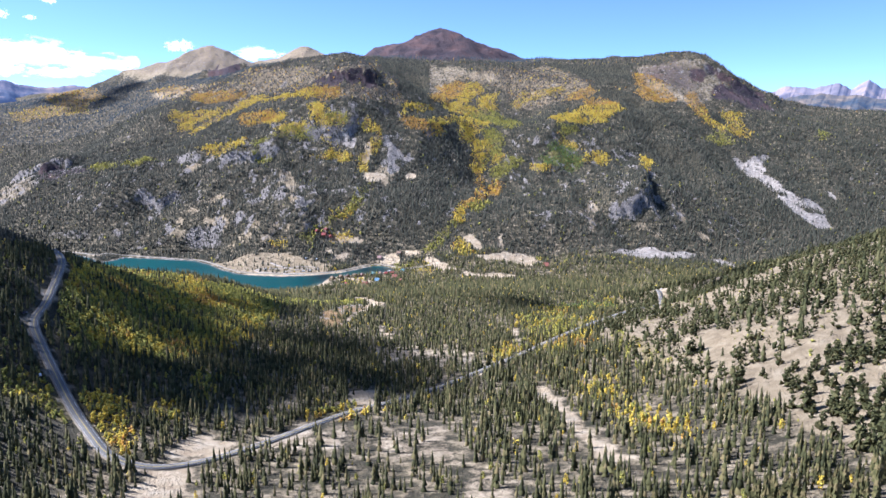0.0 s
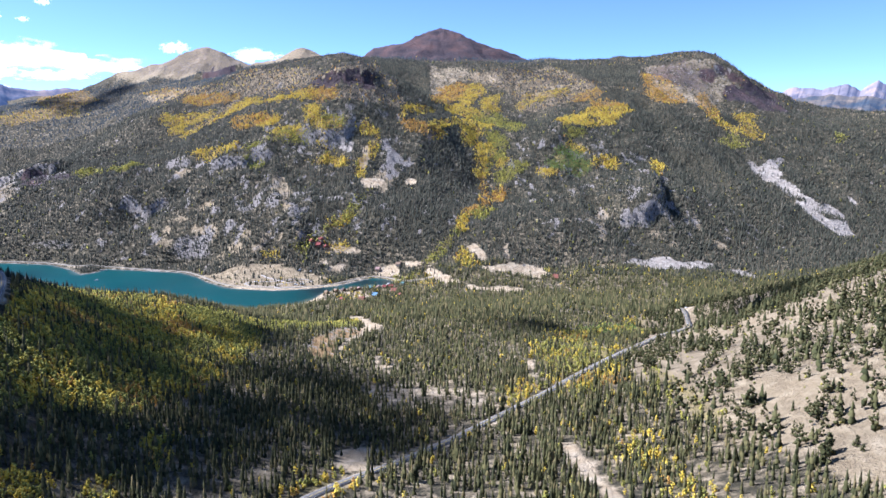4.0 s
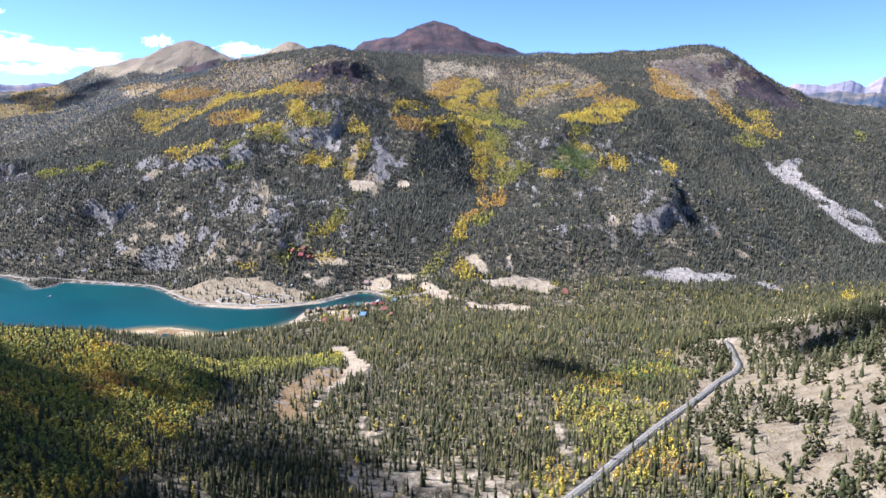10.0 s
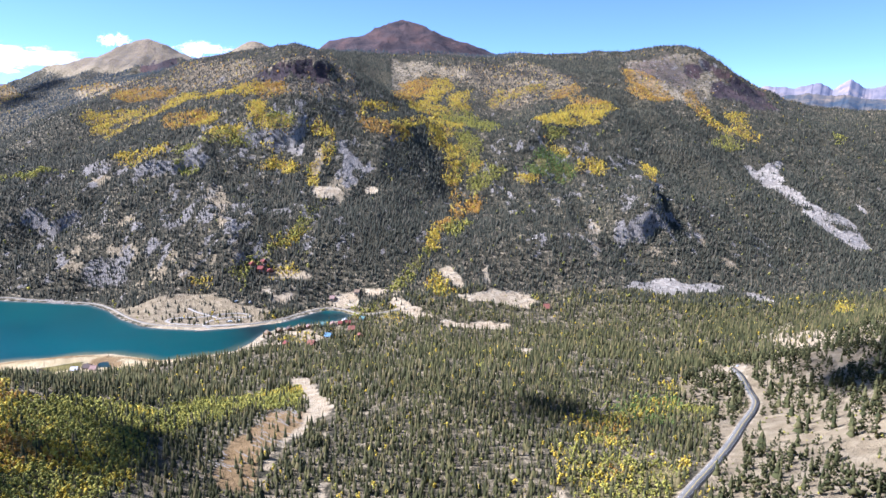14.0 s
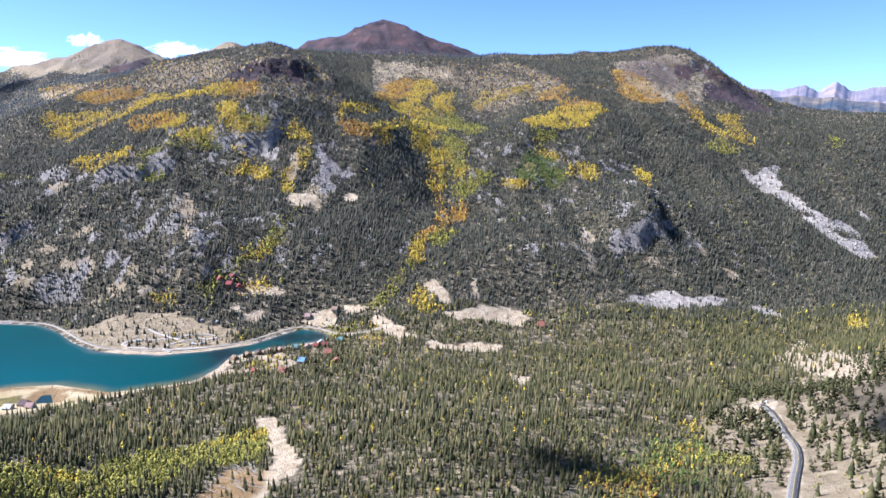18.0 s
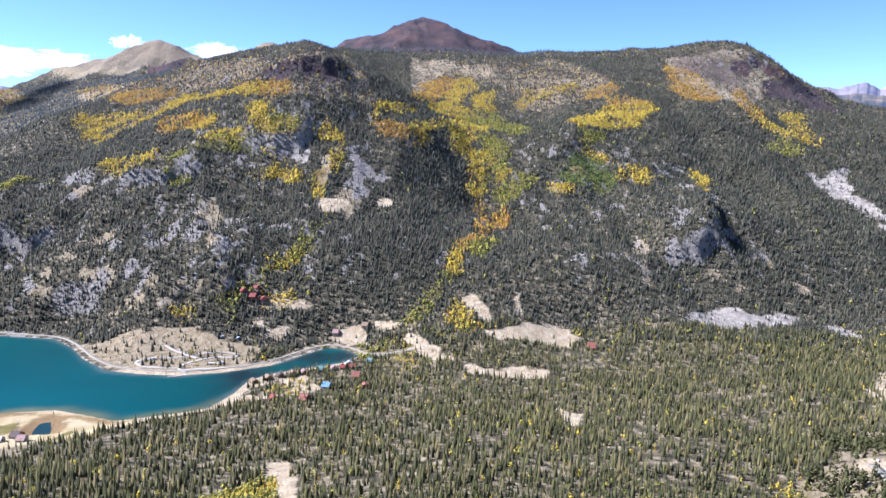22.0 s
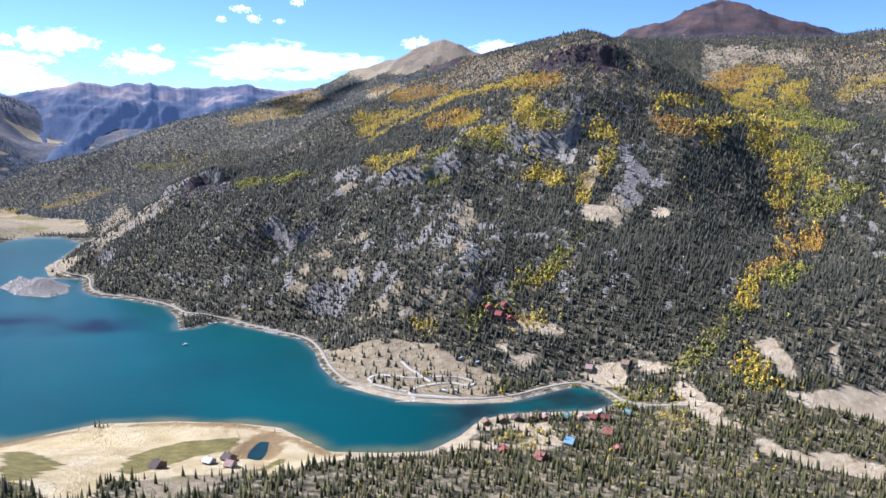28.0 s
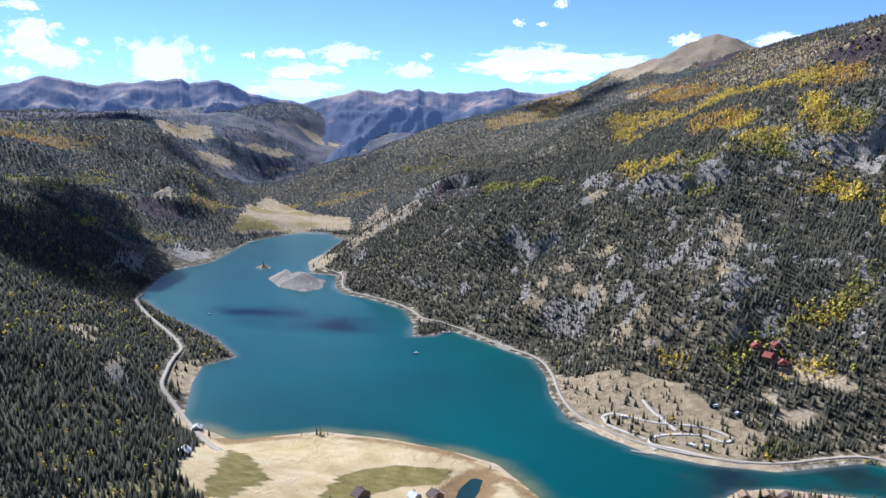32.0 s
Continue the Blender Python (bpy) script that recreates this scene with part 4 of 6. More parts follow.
# ground: cover.r pale clay, cover.g rock, cover.b meadow; tint.r rust soil, tint.g dry grass, tint.b grey scree
def ground_mat():
    m, nt, b = mat("ground", 0.95)
    cover, tint = nt.nodes.new("ShaderNodeVertexColor"), nt.nodes.new("ShaderNodeVertexColor")
    cover.layer_name, tint.layer_name = "cover", "tint"
    c, t = nt.nodes.new("ShaderNodeSeparateColor"), nt.nodes.new("ShaderNodeSeparateColor")
    nt.links.new(cover.outputs[0], c.inputs[0])
    nt.links.new(tint.outputs[0], t.inputs[0])
    broad, mid, fine = place_noise(nt, 0.012, 5), place_noise(nt, 0.09, 5, 0.6), place_noise(nt, 0.6, 4, 0.65)

    def edge(mask, wobble=0.55):
        v = calc(nt, 'ADD', mask, calc(nt, 'MULTIPLY', calc(nt, 'SUBTRACT', mid, 0.5), wobble * 2))
        v = calc(nt, 'ADD', v, calc(nt, 'MULTIPLY', calc(nt, 'SUBTRACT', fine, 0.5), wobble))
        n = nt.nodes.new("ShaderNodeMapRange")
        n.inputs[1].default_value, n.inputs[2].default_value = 0.38, 0.62
        nt.links.new(v, n.inputs[0])
        return n.outputs[0]

    # forest floor, its colour darkened for the shadow between trees
    floor = ramp(nt, mid, [(0.25, (0.048, 0.042, 0.024)), (0.5, (0.088, 0.075, 0.045)), (0.75, (0.16, 0.134, 0.085))])
    rock = ramp(nt, fine, [(0.3, (0.11, 0.098, 0.09)), (0.5, (0.27, 0.235, 0.20)), (0.66, (0.52, 0.455, 0.39))])
    clay = ramp(nt, mid, [(0.2, (0.37, 0.262, 0.145)), (0.5, (0.53, 0.41, 0.26)), (0.8, (0.67, 0.56, 0.40))])
    meadow = ramp(nt, mid, [(0.25, (0.15, 0.12, 0.032)), (0.5, (0.23, 0.185, 0.052)), (0.75, (0.34, 0.265, 0.10))])
    rust = ramp(nt, calc(nt, 'MULTIPLY_ADD', broad, 0.7, calc(nt, 'MULTIPLY', mid, 0.3)), [(0.36, (0.045, 0.036, 0.042)), (0.5, (0.078, 0.055, 0.056)), (0.6, (0.115, 0.068, 0.06))])
    dry = ramp(nt, mid, [(0.25, (0.22, 0.163, 0.095)), (0.5, (0.345, 0.266, 0.158)), (0.75, (0.49, 0.39, 0.25))])
    scree = ramp(nt, mid, [(0.25, (0.25, 0.212, 0.172)), (0.5, (0.41, 0.352, 0.285)), (0.75, (0.60, 0.525, 0.43))])
    col = mixed(nt, edge(t.outputs[1]), floor, dry)
    col = mixed(nt, edge(t.outputs[0]), col, rust)
    col = mixed(nt, edge(c.outputs[2], 0.35), col, meadow)
    col = mixed(nt, edge(c.outputs[1]), col, rock)
    col = mixed(nt, edge(t.outputs[2], 0.35), col, scree)
    col = mixed(nt, edge(c.outputs[0], 0.35), col, clay)
    sand = ramp(nt, place_noise(nt, 0.028, 6, 0.6), [(0.2, (0.42, 0.29, 0.115)), (0.5, (0.62, 0.475, 0.255)), (0.8, (0.75, 0.63, 0.42))])
    ochre = ramp(nt, mid, [(0.25, (0.24, 0.15, 0.062)), (0.75, (0.40, 0.26, 0.12))])
    col = mixed(nt, edge(cover.outputs[1], 0.2), col, sand)
    col = mixed(nt, edge(tint.outputs[1], 0.35), col, ochre)
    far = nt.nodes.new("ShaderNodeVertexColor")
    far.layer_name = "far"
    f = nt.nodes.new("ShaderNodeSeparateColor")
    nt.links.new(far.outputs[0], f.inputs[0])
    # purple-brown heath, the blue of distance haze mixed into its colour
    hazed_heath = ramp(nt, place_noise(nt, 0.007, 7, 0.65), [(0.36, (0.05, 0.062, 0.085)), (0.5, (0.095, 0.10, 0.125)), (0.62, (0.17, 0.14, 0.125))])
    col = mixed(nt, edge(f.outputs[0], 0.3), col, hazed_heath)
    col = mixed(nt, 0.5, col, ramp(nt, broad, [(0.3, (0.72, 0.72, 0.74)), (0.7, (1.15, 1.12, 1.05))]), 'MULTIPLY')
    nt.links.new(col, b.inputs["Base Color"])
    bumped(nt, b, calc(nt, 'ADD', mid, calc(nt, 'MULTIPLY', fine, 0.6)), 1.0, 6.0)
    return m


GROUND = ground_mat()


def water_mat():
    m, nt, b = mat("lake water", 0.28)
    n, streak = place_noise(nt, 0.004, 4), place_noise(nt, 0.02, 5, 0.6)
    col = ramp(nt, n, [(0.3, (0.002, 0.040, 0.043)), (0.7, (0.003, 0.066, 0.066))])
    bed = nt.nodes.new("ShaderNodeVertexColor")
    bed.layer_name = "bed"
    c = nt.nodes.new("ShaderNodeSeparateColor")
    nt.links.new(bed.outputs[0], c.inputs[0])
    sandy = ramp(nt, streak, [(0.3, (0.055, 0.085, 0.045)), (0.7, (0.20, 0.165, 0.065))])
    weedy = ramp(nt, streak, [(0.35, (0.008, 0.014, 0.018)), (0.6, (0.012, 0.035, 0.036)), (0.72, (0.09, 0.075, 0.05))])
    col = mixed(nt, calc(nt, 'MULTIPLY', c.outputs[1], 0.9), col, weedy)
    col = mixed(nt, c.outputs[0], col, sandy)
    col = mixed(nt, c.outputs[2], col, (0.115, 0.135, 0.125))
    nt.links.new(col, b.inputs["Base Color"])
    b.inputs["Specular IOR Level"].default_value = 0.11
    bumped(nt, b, place_noise(nt, 0.35, 4), 0.3, 0.5)
    return m


WATER = water_mat()
ASPHALT = plain_mat("worn asphalt", (0.125, 0.115, 0.10), (0.185, 0.17, 0.15), 0.4, 0.9, 0.1)
DIRT = plain_mat("dusty road shoulder", (0.20, 0.165, 0.12), (0.30, 0.25, 0.18), 0.3, 0.95, 0.3)
GRAVEL = plain_mat("pale gravel", (0.25, 0.212, 0.162), (0.36, 0.315, 0.25), 0.5, 0.95, 0.2)

# ---- the ground, one sheet ----
def mesh_object(name, verts, faces, material, parent=None, flat=True):
    me = bpy.data.meshes.new(name)
    verts, faces = np.asarray(verts, np.float32), np.asarray(faces, np.int32)
    n, k = faces.shape
    me.vertices.add(len(verts))
    me.vertices.foreach_set("co", verts.ravel())
    me.loops.add(n * k)
    me.loops.foreach_set("vertex_index", faces.ravel())
    me.polygons.add(n)
    me.polygons.foreach_set("loop_start", np.arange(0, n * k, k, dtype=np.int32))
    me.update(calc_edges=True)
    if flat is False:
        me.polygons.foreach_set("use_smooth", np.ones(n, bool))
    me.materials.append(material)
    ob = new(name, me)
    if parent:
        ob.parent = parent
    return ob


def zones(x, y, z):
    """Land cover over the plan: cover (clay, rock, meadow) and tint (rust, dry, scree)."""
    c = cover_at(x, y)
    face = smooth(1550, 1700, y)
    slope_y, slope_x = np.gradient(z, GY, GX)
    steep = np.hypot(slope_x, slope_y)
    high = smooth(370, 420, z)
    clay = np.maximum.reduce([smooth(20, 6, -c["lake"]) * (c["lake"] < 30) * (y < 1500) * (x > -620) * 0.9, c["clay"], np.where(y < 900, 0.5, 0.72) * c["speck"], c["sand"], smooth(9, 5, c["road"]) * 0.55])
    clay = clay * (1 - c["meadow"]) * (1 - c["pond"])
    sand = c["sand"] * (1 - c["meadow"]) * (1 - c["pond"])
    ochre = np.maximum(c["sand"] * smooth(30, 5, -c["lake"]) * 0.72, np.maximum.reduce([0.75 * c["bank"], 0.5 * c["gold"] * face, 0.5 * c["rust"] * face]))
    rock = np.maximum.reduce([0.9 * smooth(-10, 4, inside(x, y, ISLAND)), c["crag"] * 0.85, c["rock"] * 0.9, c["bare"] * 0.34, smooth(0.85, 1.3, steep) * 0.9 * (1 - high)]) * (1 - c["basalt"])
    scree = np.maximum.reduce([c["scree"] * 0.95, c["open"] * 0.5 * smooth(-0.2, 0.3, fbm(x, y, 40, 3, 66)), 0.36 * smooth(640, 420, np.hypot(x + 874, y - 4617)), smooth(11, 4, -c["lake"]) * (c["lake"] < 30) * 0.5])
    dry = np.maximum.reduce([c["hillside"], c["dry"], c["open"], 0.46 + 0 * x - 0.10 * face - 0.24 * np.maximum(smooth(-330, -420, x) * (y < 1700), smooth(-130, -190, x) * (y < 700)), 0.7 * c["grey"], 0.32 * smooth(330, 410, z) * (y < 3400), 0.58 * c["bare"], 0.85 * smooth(640, 420, np.hypot(x + 874, y - 4617)), 0.85 * smooth(520, 380, np.hypot(x + 347, y - 5164)), c["meadow"] * (y > 1900), 0.45 * smooth(-15, 0, inside(x, y, ISLAND))])
    dry = dry * (1 - 0.7 * c["dark"])
    rust = np.maximum.reduce([0.95 * c["basalt"], 0.9 * high * smooth(0.95, 1.25, steep) * (y < 3300), smooth(620, 440, np.hypot(x - 425, y - 3850)), smooth(560, 380, np.hypot(x + 874, y - 4617)) * 0.47, smooth(520, 380, np.hypot(x + 347, y - 5164)) * 0.40,
                              0.55 * smooth(300, 60, np.hypot((x - 1180) * 1.2, y - 2700)) + 0 * x])
    return np.stack([clay, rock, np.maximum.reduce([c["meadow"] * np.where(y > 1900, 0.25 + 0.5 * smooth(-0.3, 0.4, fbm(x, y, 90, 3, 58)), 1), 0.5 * c["gold"], 0.5 * c["lime"], 0.6 * c["green"], 0.45 * c["rust"], 0.5 * c["mixed"]]), sand], -1), np.stack([rust, dry, scree, ochre], -1)


def add_layer(me, name, rgb):
    layer = me.color_attributes.new(name, 'FLOAT_COLOR', 'POINT')
    layer.data.foreach_set("color", np.clip(rgb, 0, 1).astype(np.float32).ravel())


nx, ny = len(GX), len(GY)
idx = np.arange(nx * ny).reshape(ny, nx)
quads = np.stack([idx[:-1, :-1], idx[:-1, 1:], idx[1:, 1:], idx[1:, :-1]], -1).reshape(-1, 4)
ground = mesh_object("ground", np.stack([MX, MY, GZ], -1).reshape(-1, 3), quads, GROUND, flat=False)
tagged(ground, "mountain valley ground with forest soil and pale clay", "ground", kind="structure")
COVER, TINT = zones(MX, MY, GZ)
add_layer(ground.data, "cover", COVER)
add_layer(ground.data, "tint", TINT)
# where the far ground takes the painted haze tint
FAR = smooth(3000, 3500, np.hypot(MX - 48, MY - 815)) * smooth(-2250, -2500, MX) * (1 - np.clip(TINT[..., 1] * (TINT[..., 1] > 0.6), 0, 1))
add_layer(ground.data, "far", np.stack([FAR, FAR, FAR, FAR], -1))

wx, wy = np.linspace(-1700, 110, 226), np.linspace(1200, 2560, 171)
qx, qy = np.meshgrid(wx, wy)
wi = np.arange(qx.size).reshape(qx.shape)
lake_water = mesh_object("lake_water", np.stack([qx, qy, 0 * qx], -1).reshape(-1, 3),
                         np.stack([wi[:-1, :-1], wi[:-1, 1:], wi[1:, 1:], wi[1:, :-1]], -1).reshape(-1, 4), WATER, flat=False)
depth = inside(qx, qy, LAKE) + fbm(qx, qy, 60, 3, 36) * 8
tarn = inside(qx, qy, POND)
flat_sand = smooth(20, 1, depth) * smooth(1430, 1370, qy) * smooth(-60, -130, qx) * smooth(-640, -540, qx)
weeds = smooth(-130, -70, qx) * smooth(70, 20, depth) * smooth(-0.5, 0.2, fbm(qx, qy, 40, 3, 37))
shoal = np.maximum(smooth(70, 5, depth) * smooth(2330, 2430, qy) * smooth(-0.4, 0.3, fbm(qx, qy, 90, 3, 38)) * 0.8, 0.5 * smooth(9, 1, depth))
add_layer(lake_water.data, "bed", np.stack([0.7 * flat_sand * (tarn < -12), np.maximum(weeds, smooth(-20, -8, tarn)), shoal * (1 - flat_sand) * (tarn < -12), 0 * weeds], -1))
tagged(lake_water, "calm deep teal mountain lake", "lake", kind="structure")

# ---- roads ----
def spaced(line, step):
    """Points every step metres along a smoothed polyline, with the sideways direction."""
    p = np.array(line, float)[:, :2]
    for _ in range(3):
        q = np.empty((2 * len(p) - 2, 2))
        q[0::2], q[1::2] = 0.75 * p[:-1] + 0.25 * p[1:], 0.25 * p[:-1] + 0.75 * p[1:]
        p = np.vstack([p[:1], q, p[-1:]])
    s = np.r_[0, np.cumsum(np.hypot(*np.diff(p, axis=0).T))]
    u = np.arange(0, s[-1], step)
    p = np.stack([np.interp(u, s, p[:, 0]), np.interp(u, s, p[:, 1])], -1)
    t = np.gradient(p, axis=0)
    t /= np.linalg.norm(t, axis=1)[:, None] + 1e-9
    return p, np.stack([t[:, 1], -t[:, 0]], -1)


def road_levels(p, side, wide):
    z = np.max([height(*(p + side * o).T) for o in np.linspace(-wide, wide, 5)], axis=0)
    k = np.ones(7) / 7
    return np.convolve(np.pad(z, 3, mode="edge"), k, "valid")


def ribbon(name, line, wide, lift, material, offset=0.0, step=4.0, parent=None, thick=0.5, base=4.0, gap=None):
    """A strip of road with a body, laid on the ground along a line."""
    p, side = spaced(line, step)
    z = road_levels(p, side, base) + lift
    rows = []
    for o, dz in ((-wide, -thick), (-wide, 0), (wide, 0), (wide, -thick)):
        rows.append(np.column_stack([p + side * (offset + o), z + dz]))
    v, n = np.stack(rows, 1), len(p)
    i = np.arange(n * 4).reshape(n, 4)
    f = [np.stack([i[:-1, k], i[:-1, k + 1], i[1:, k + 1], i[1:, k]], -1) for k in range(3)]
    f = np.concatenate(f)
    if gap:
        f = f[(np.tile(np.arange(n - 1), 3) % gap[1]) < gap[0]]
    return mesh_object(name, v.reshape(-1, 3), f, material, parent)


LINE_WHITE = plain_mat("worn white road paint", (0.35, 0.34, 0.32), (0.6, 0.59, 0.56), 0.8)
LINE_YELLOW = plain_mat("worn yellow road paint", (0.5, 0.36, 0.08), (0.6, 0.45, 0.12), 0.8)
highway = tagged(ribbon("highway", HIGHWAY, 2.6, 0.55, ASPHALT, thick=1.5), "winding grey asphalt mountain road with pale gravel shoulders", "road", kind="structure")
ribbon("shoulder", HIGHWAY, 3.5, 0.3, DIRT, parent=highway, thick=1.5)
for o in (-2.3, 2.3):
    ribbon("edge_line", HIGHWAY, 0.07, 0.6, LINE_WHITE, o, parent=highway, thick=0.02)
ribbon("centre_line", HIGHWAY, 0.14, 0.6, LINE_YELLOW, parent=highway, thick=0.02)
tagged(ribbon("shore_road", SHORE_ROAD, 2.0, 0.4, GRAVEL, thick=1.2), "pale gravel road along the lake shore", "road", kind="structure")
tagged(ribbon("west_road", WEST_ROAD, 2.4, 0.4, GRAVEL, thick=1.2), "pale gravel road through woods beside the lake", "road", kind="structure")

# ---- forest ----
rng = np.random.default_rng(5)


def cone_tree(sides, tiers, seed, girth=0.16):
    """A spruce of stacked ragged cones, 1 m high, as points and triangles."""
    r = np.random.default_rng(seed)
    pts, tris = [], []
    for k in range(tiers):
        low, top = 0.05 + 0.87 * k / tiers, 0.05 + 0.87 * (k + 1) / tiers + 0.20 * (k < tiers - 1)
        rad = girth * (1 - 0.88 * k / tiers)
        base = len(pts)
        lean = r.uniform(-0.012, 0.012, 2)
        pts.append((lean[0], lean[1], min(top, 1.0) if k < tiers - 1 else 1.0))
        for i in range(sides):
            a = 2 * math.pi * (i + 0.5 * (k % 2)) / sides
            q = rad * (1 if i % 2 or sides < 6 else 0.55) * r.uniform(0.8, 1.2)
            pts.append((q * math.cos(a), q * math.sin(a), low + r.uniform(-0.035, 0.035)))
        tris += [(base, base + 1 + i, base + 1 + (i + 1) % sides) for i in range(sides)]
    return np.array(pts), np.array(tris)


CLUMP = np.array([(1, 1, 1), (-1, -1, 1), (-1, 1, -1), (1, -1, -1)], float)
CLUMP_FACES = [(0, 2, 1), (0, 1, 3), (0, 3, 2), (1, 2, 3)]


def puff_tree(puffs, seed, wide=0.30, low=0.25, small=0.7, cone=0.0):
    """A crown of uneven, pointed leaf clumps, 1 m high; cone: how far it tapers to the top."""
    r = np.random.default_rng(seed)
    pts, tris = [], []
    for k in range(puffs):
        a, h = r.uniform(0, 6.28), low + (0.92 - low) * (k + 0.5) / puffs
        off = wide * (1.1 - (1 - cone) * abs(h - 0.45) - cone * h) * r.uniform(0.25, 0.95)
        size = wide * small * r.uniform(0.7, 1.25) * (1.15 - (0.5 + 0.3 * cone) * h)
        turn = np.array(Euler((r.uniform(0, 3), r.uniform(0, 3), r.uniform(0, 3))).to_matrix())
        p = (CLUMP * r.uniform(0.6, 1.3, (4, 1))) @ turn.T * size + (off * math.cos(a), off * math.sin(a), h)
        tris += [tuple(i + len(pts) for i in f) for f in CLUMP_FACES]
        pts += [tuple(q) for q in p]
    return np.array(pts), np.array(tris)


def stand(name, templates, xs, ys, tall, material, label, sink=0.3, fat=1.0):
    """Many trees as one mesh of kind stuff."""
    if len(xs) < 3:
        return None
    zs = height(xs, ys)
    turn, pick = rng.uniform(0, 6.283, len(xs)), rng.integers(0, len(templates), len(xs))
    wide = tall * rng.uniform(0.75, 1.3, len(xs)) * fat
    all_v, all_f, n = [], [], 0
    for k, (p, f) in enumerate(templates):
        m = pick == k
        c, s = np.cos(turn[m])[:, None], np.sin(turn[m])[:, None]
        w, t = wide[m][:, None], tall[m][:, None]
        v = np.stack([(p[:, 0] * c - p[:, 1] * s) * w + xs[m][:, None], (p[:, 0] * s + p[:, 1] * c) * w + ys[m][:, None], p[:, 2] * t + zs[m][:, None] - sink], -1)
        all_v.append(v.reshape(-1, 3))
        all_f.append((f[None] + (np.arange(m.sum()) * len(p))[:, None, None] + n).reshape(-1, 3))
        n += v.shape[0] * v.shape[1]
    ob = mesh_object(name, np.concatenate(all_v), np.concatenate(all_f), material)
    return tagged(ob, label, "trees", kind="stuff")


def scatter(x0, x1, y0, y1, gap):
    """Places on a jittered grid."""
    x, y = np.meshgrid(np.arange(x0, x1, gap), np.arange(y0, y1, gap))
    x, y = x + rng.uniform(-0.48, 0.48, x.shape) * gap, y + rng.uniform(-0.48, 0.48, y.shape) * gap
    return x.ravel(), y.ravel()


def species(x, y):
    """What grows at each place: none, spruce, pine or one of the aspens."""
    c = cover_at(x, y)
    n = len(x)
    chance, dice, mood = rng.uniform(0, 1, n), rng.uniform(0, 1, n), fbm(x, y, 55, 3, 91)
    kind = np.full(n, "spruce", dtype="<U6")
    gap = np.where(y > 1560, 0.94, np.where((y < 480) & (x > -105), 0.64, np.where((y < 760) & (x < 60), 0.92, 0.8))) + 0.34 * fbm(x, y, 80, 3, 21) + 0.25 * fbm(x, y, 400, 2, 22) + 0.5 * fbm(x, y, 24, 2, 24) + 0.2 * smooth(-300, -380, x) * (y < 1500)
    kind[chance > gap] = "none"
    stray = (y < 1560) & (dice < 0.085)
    kind[stray & (kind == "spruce")] = "gold"
    kind[stray & (dice < 0.055) & (kind == "gold")] = "lime"
    kind[(y > 1560) & (dice < 0.012) & (kind == "spruce")] = "lime"
    fringe, thick = rng.uniform(0.08, 0.92, n), smooth(-0.45, 0.05, fbm(x, y, 34, 3, 88))
    top = (smooth(330, 410, height(x, y)) * smooth(3500, 3200, y) * smooth(2150, 2300, y) * (1 - c["dark"]) > rng.uniform(0, 1, n)) & (kind == "spruce")
    pick = rng.uniform(0, 1, n)
    kind[top] = np.select([pick < 0.40, pick < 0.42, pick < 0.43, pick < 0.47], ["grey", "rust", "gold", "none"], "spruce")[top]
    kind[(c["dark"] > 0.5) & (chance < 0.97)] = "spruce"
    behind = (x > -460) & (x < -150) & (y > 985) & (y < 1240)
    fringe = np.where((y < 545) & (x < 20), 0.5 + 0.5 * fringe, fringe)
    for name in SOFT:
        c[name] = np.where(behind, 0, c[name])
        c[name] = np.where(c[name] > fringe, c[name].clip(0.6, 1), 0)
    whole = dice
    dice = np.where(rng.uniform(0, 1, n) < thick.clip(0.6, 1), dice, 1.0)
    for name in ("gold", "rust", "lime", "green", "grey"):
        kind[(c[name] > 0.5) & (dice < (0.66 if name == "grey" else 0.92))] = name
    kind[(c["grey"] > 0.5) & (dice > 0.60) & (dice < 0.66)] = "rust"
    kind[(c["grey"] > 0.5) & (dice > 0.66) & (dice < 0.70)] = "gold"
    kind[(c["gold"] > 0.5) & (dice < np.where(y < 1560, 0.05, 0.13))] = "rust"
    kind[(c["gold"] > 0.5) & (dice > 0.13) & (dice < np.where(y < 1560, 0.42, 0.22))] = "lime"
    kind[(c["rust"] > 0.5) & (dice < 0.2)] = "gold"
    m = c["mixed"] > 0.5
    kind[m & (whole < 0.70)] = np.where(mood > 0.38, "rust", np.where(mood > 0.10, "gold", "lime"))[m & (whole < 0.70)]
    hill = c["hillside"] > 0.5
    clump = 0.225 + 0.09 * smooth(360, 470, x) + 0.36 * fbm(x, y, 70, 3, 61)
    kind[hill] = np.where(chance < clump, "pine", "none")[hill]
    open_ = np.maximum.reduce([c["clay"] * 0.97, c["speck"] * 0.66, c["sand"], c["meadow"], c["scree"] * 0.93, c["basalt"] * 0.75, c["pond"], c["bare"] * 0.72, c["bank"] * 0.8, c["rock"] * 0.78, c["crag"] * 0.55, c["dry"] * 0.85, c["open"] * 0.72])
    kind[rng.uniform(0, 1, n) < open_] = "none"
    kind[(cover_at(x + 2, y + 13)["clay"] > 0.5) & (y < 1200) & (whole < 0.9)] = "none"
    kind[(np.hypot(x - 425, y - 3850) < 470) | (np.hypot(x + 874, y - 4617) < 520)] = "none"
    kind[(inside(x, y, ISLAND) > -40) & (chance < 0.95)] = "none"
    kind[(c["lake"] > -9) | (c["road"] < np.where(y < 1200, 6.2, 9))] = "none"
    return kind


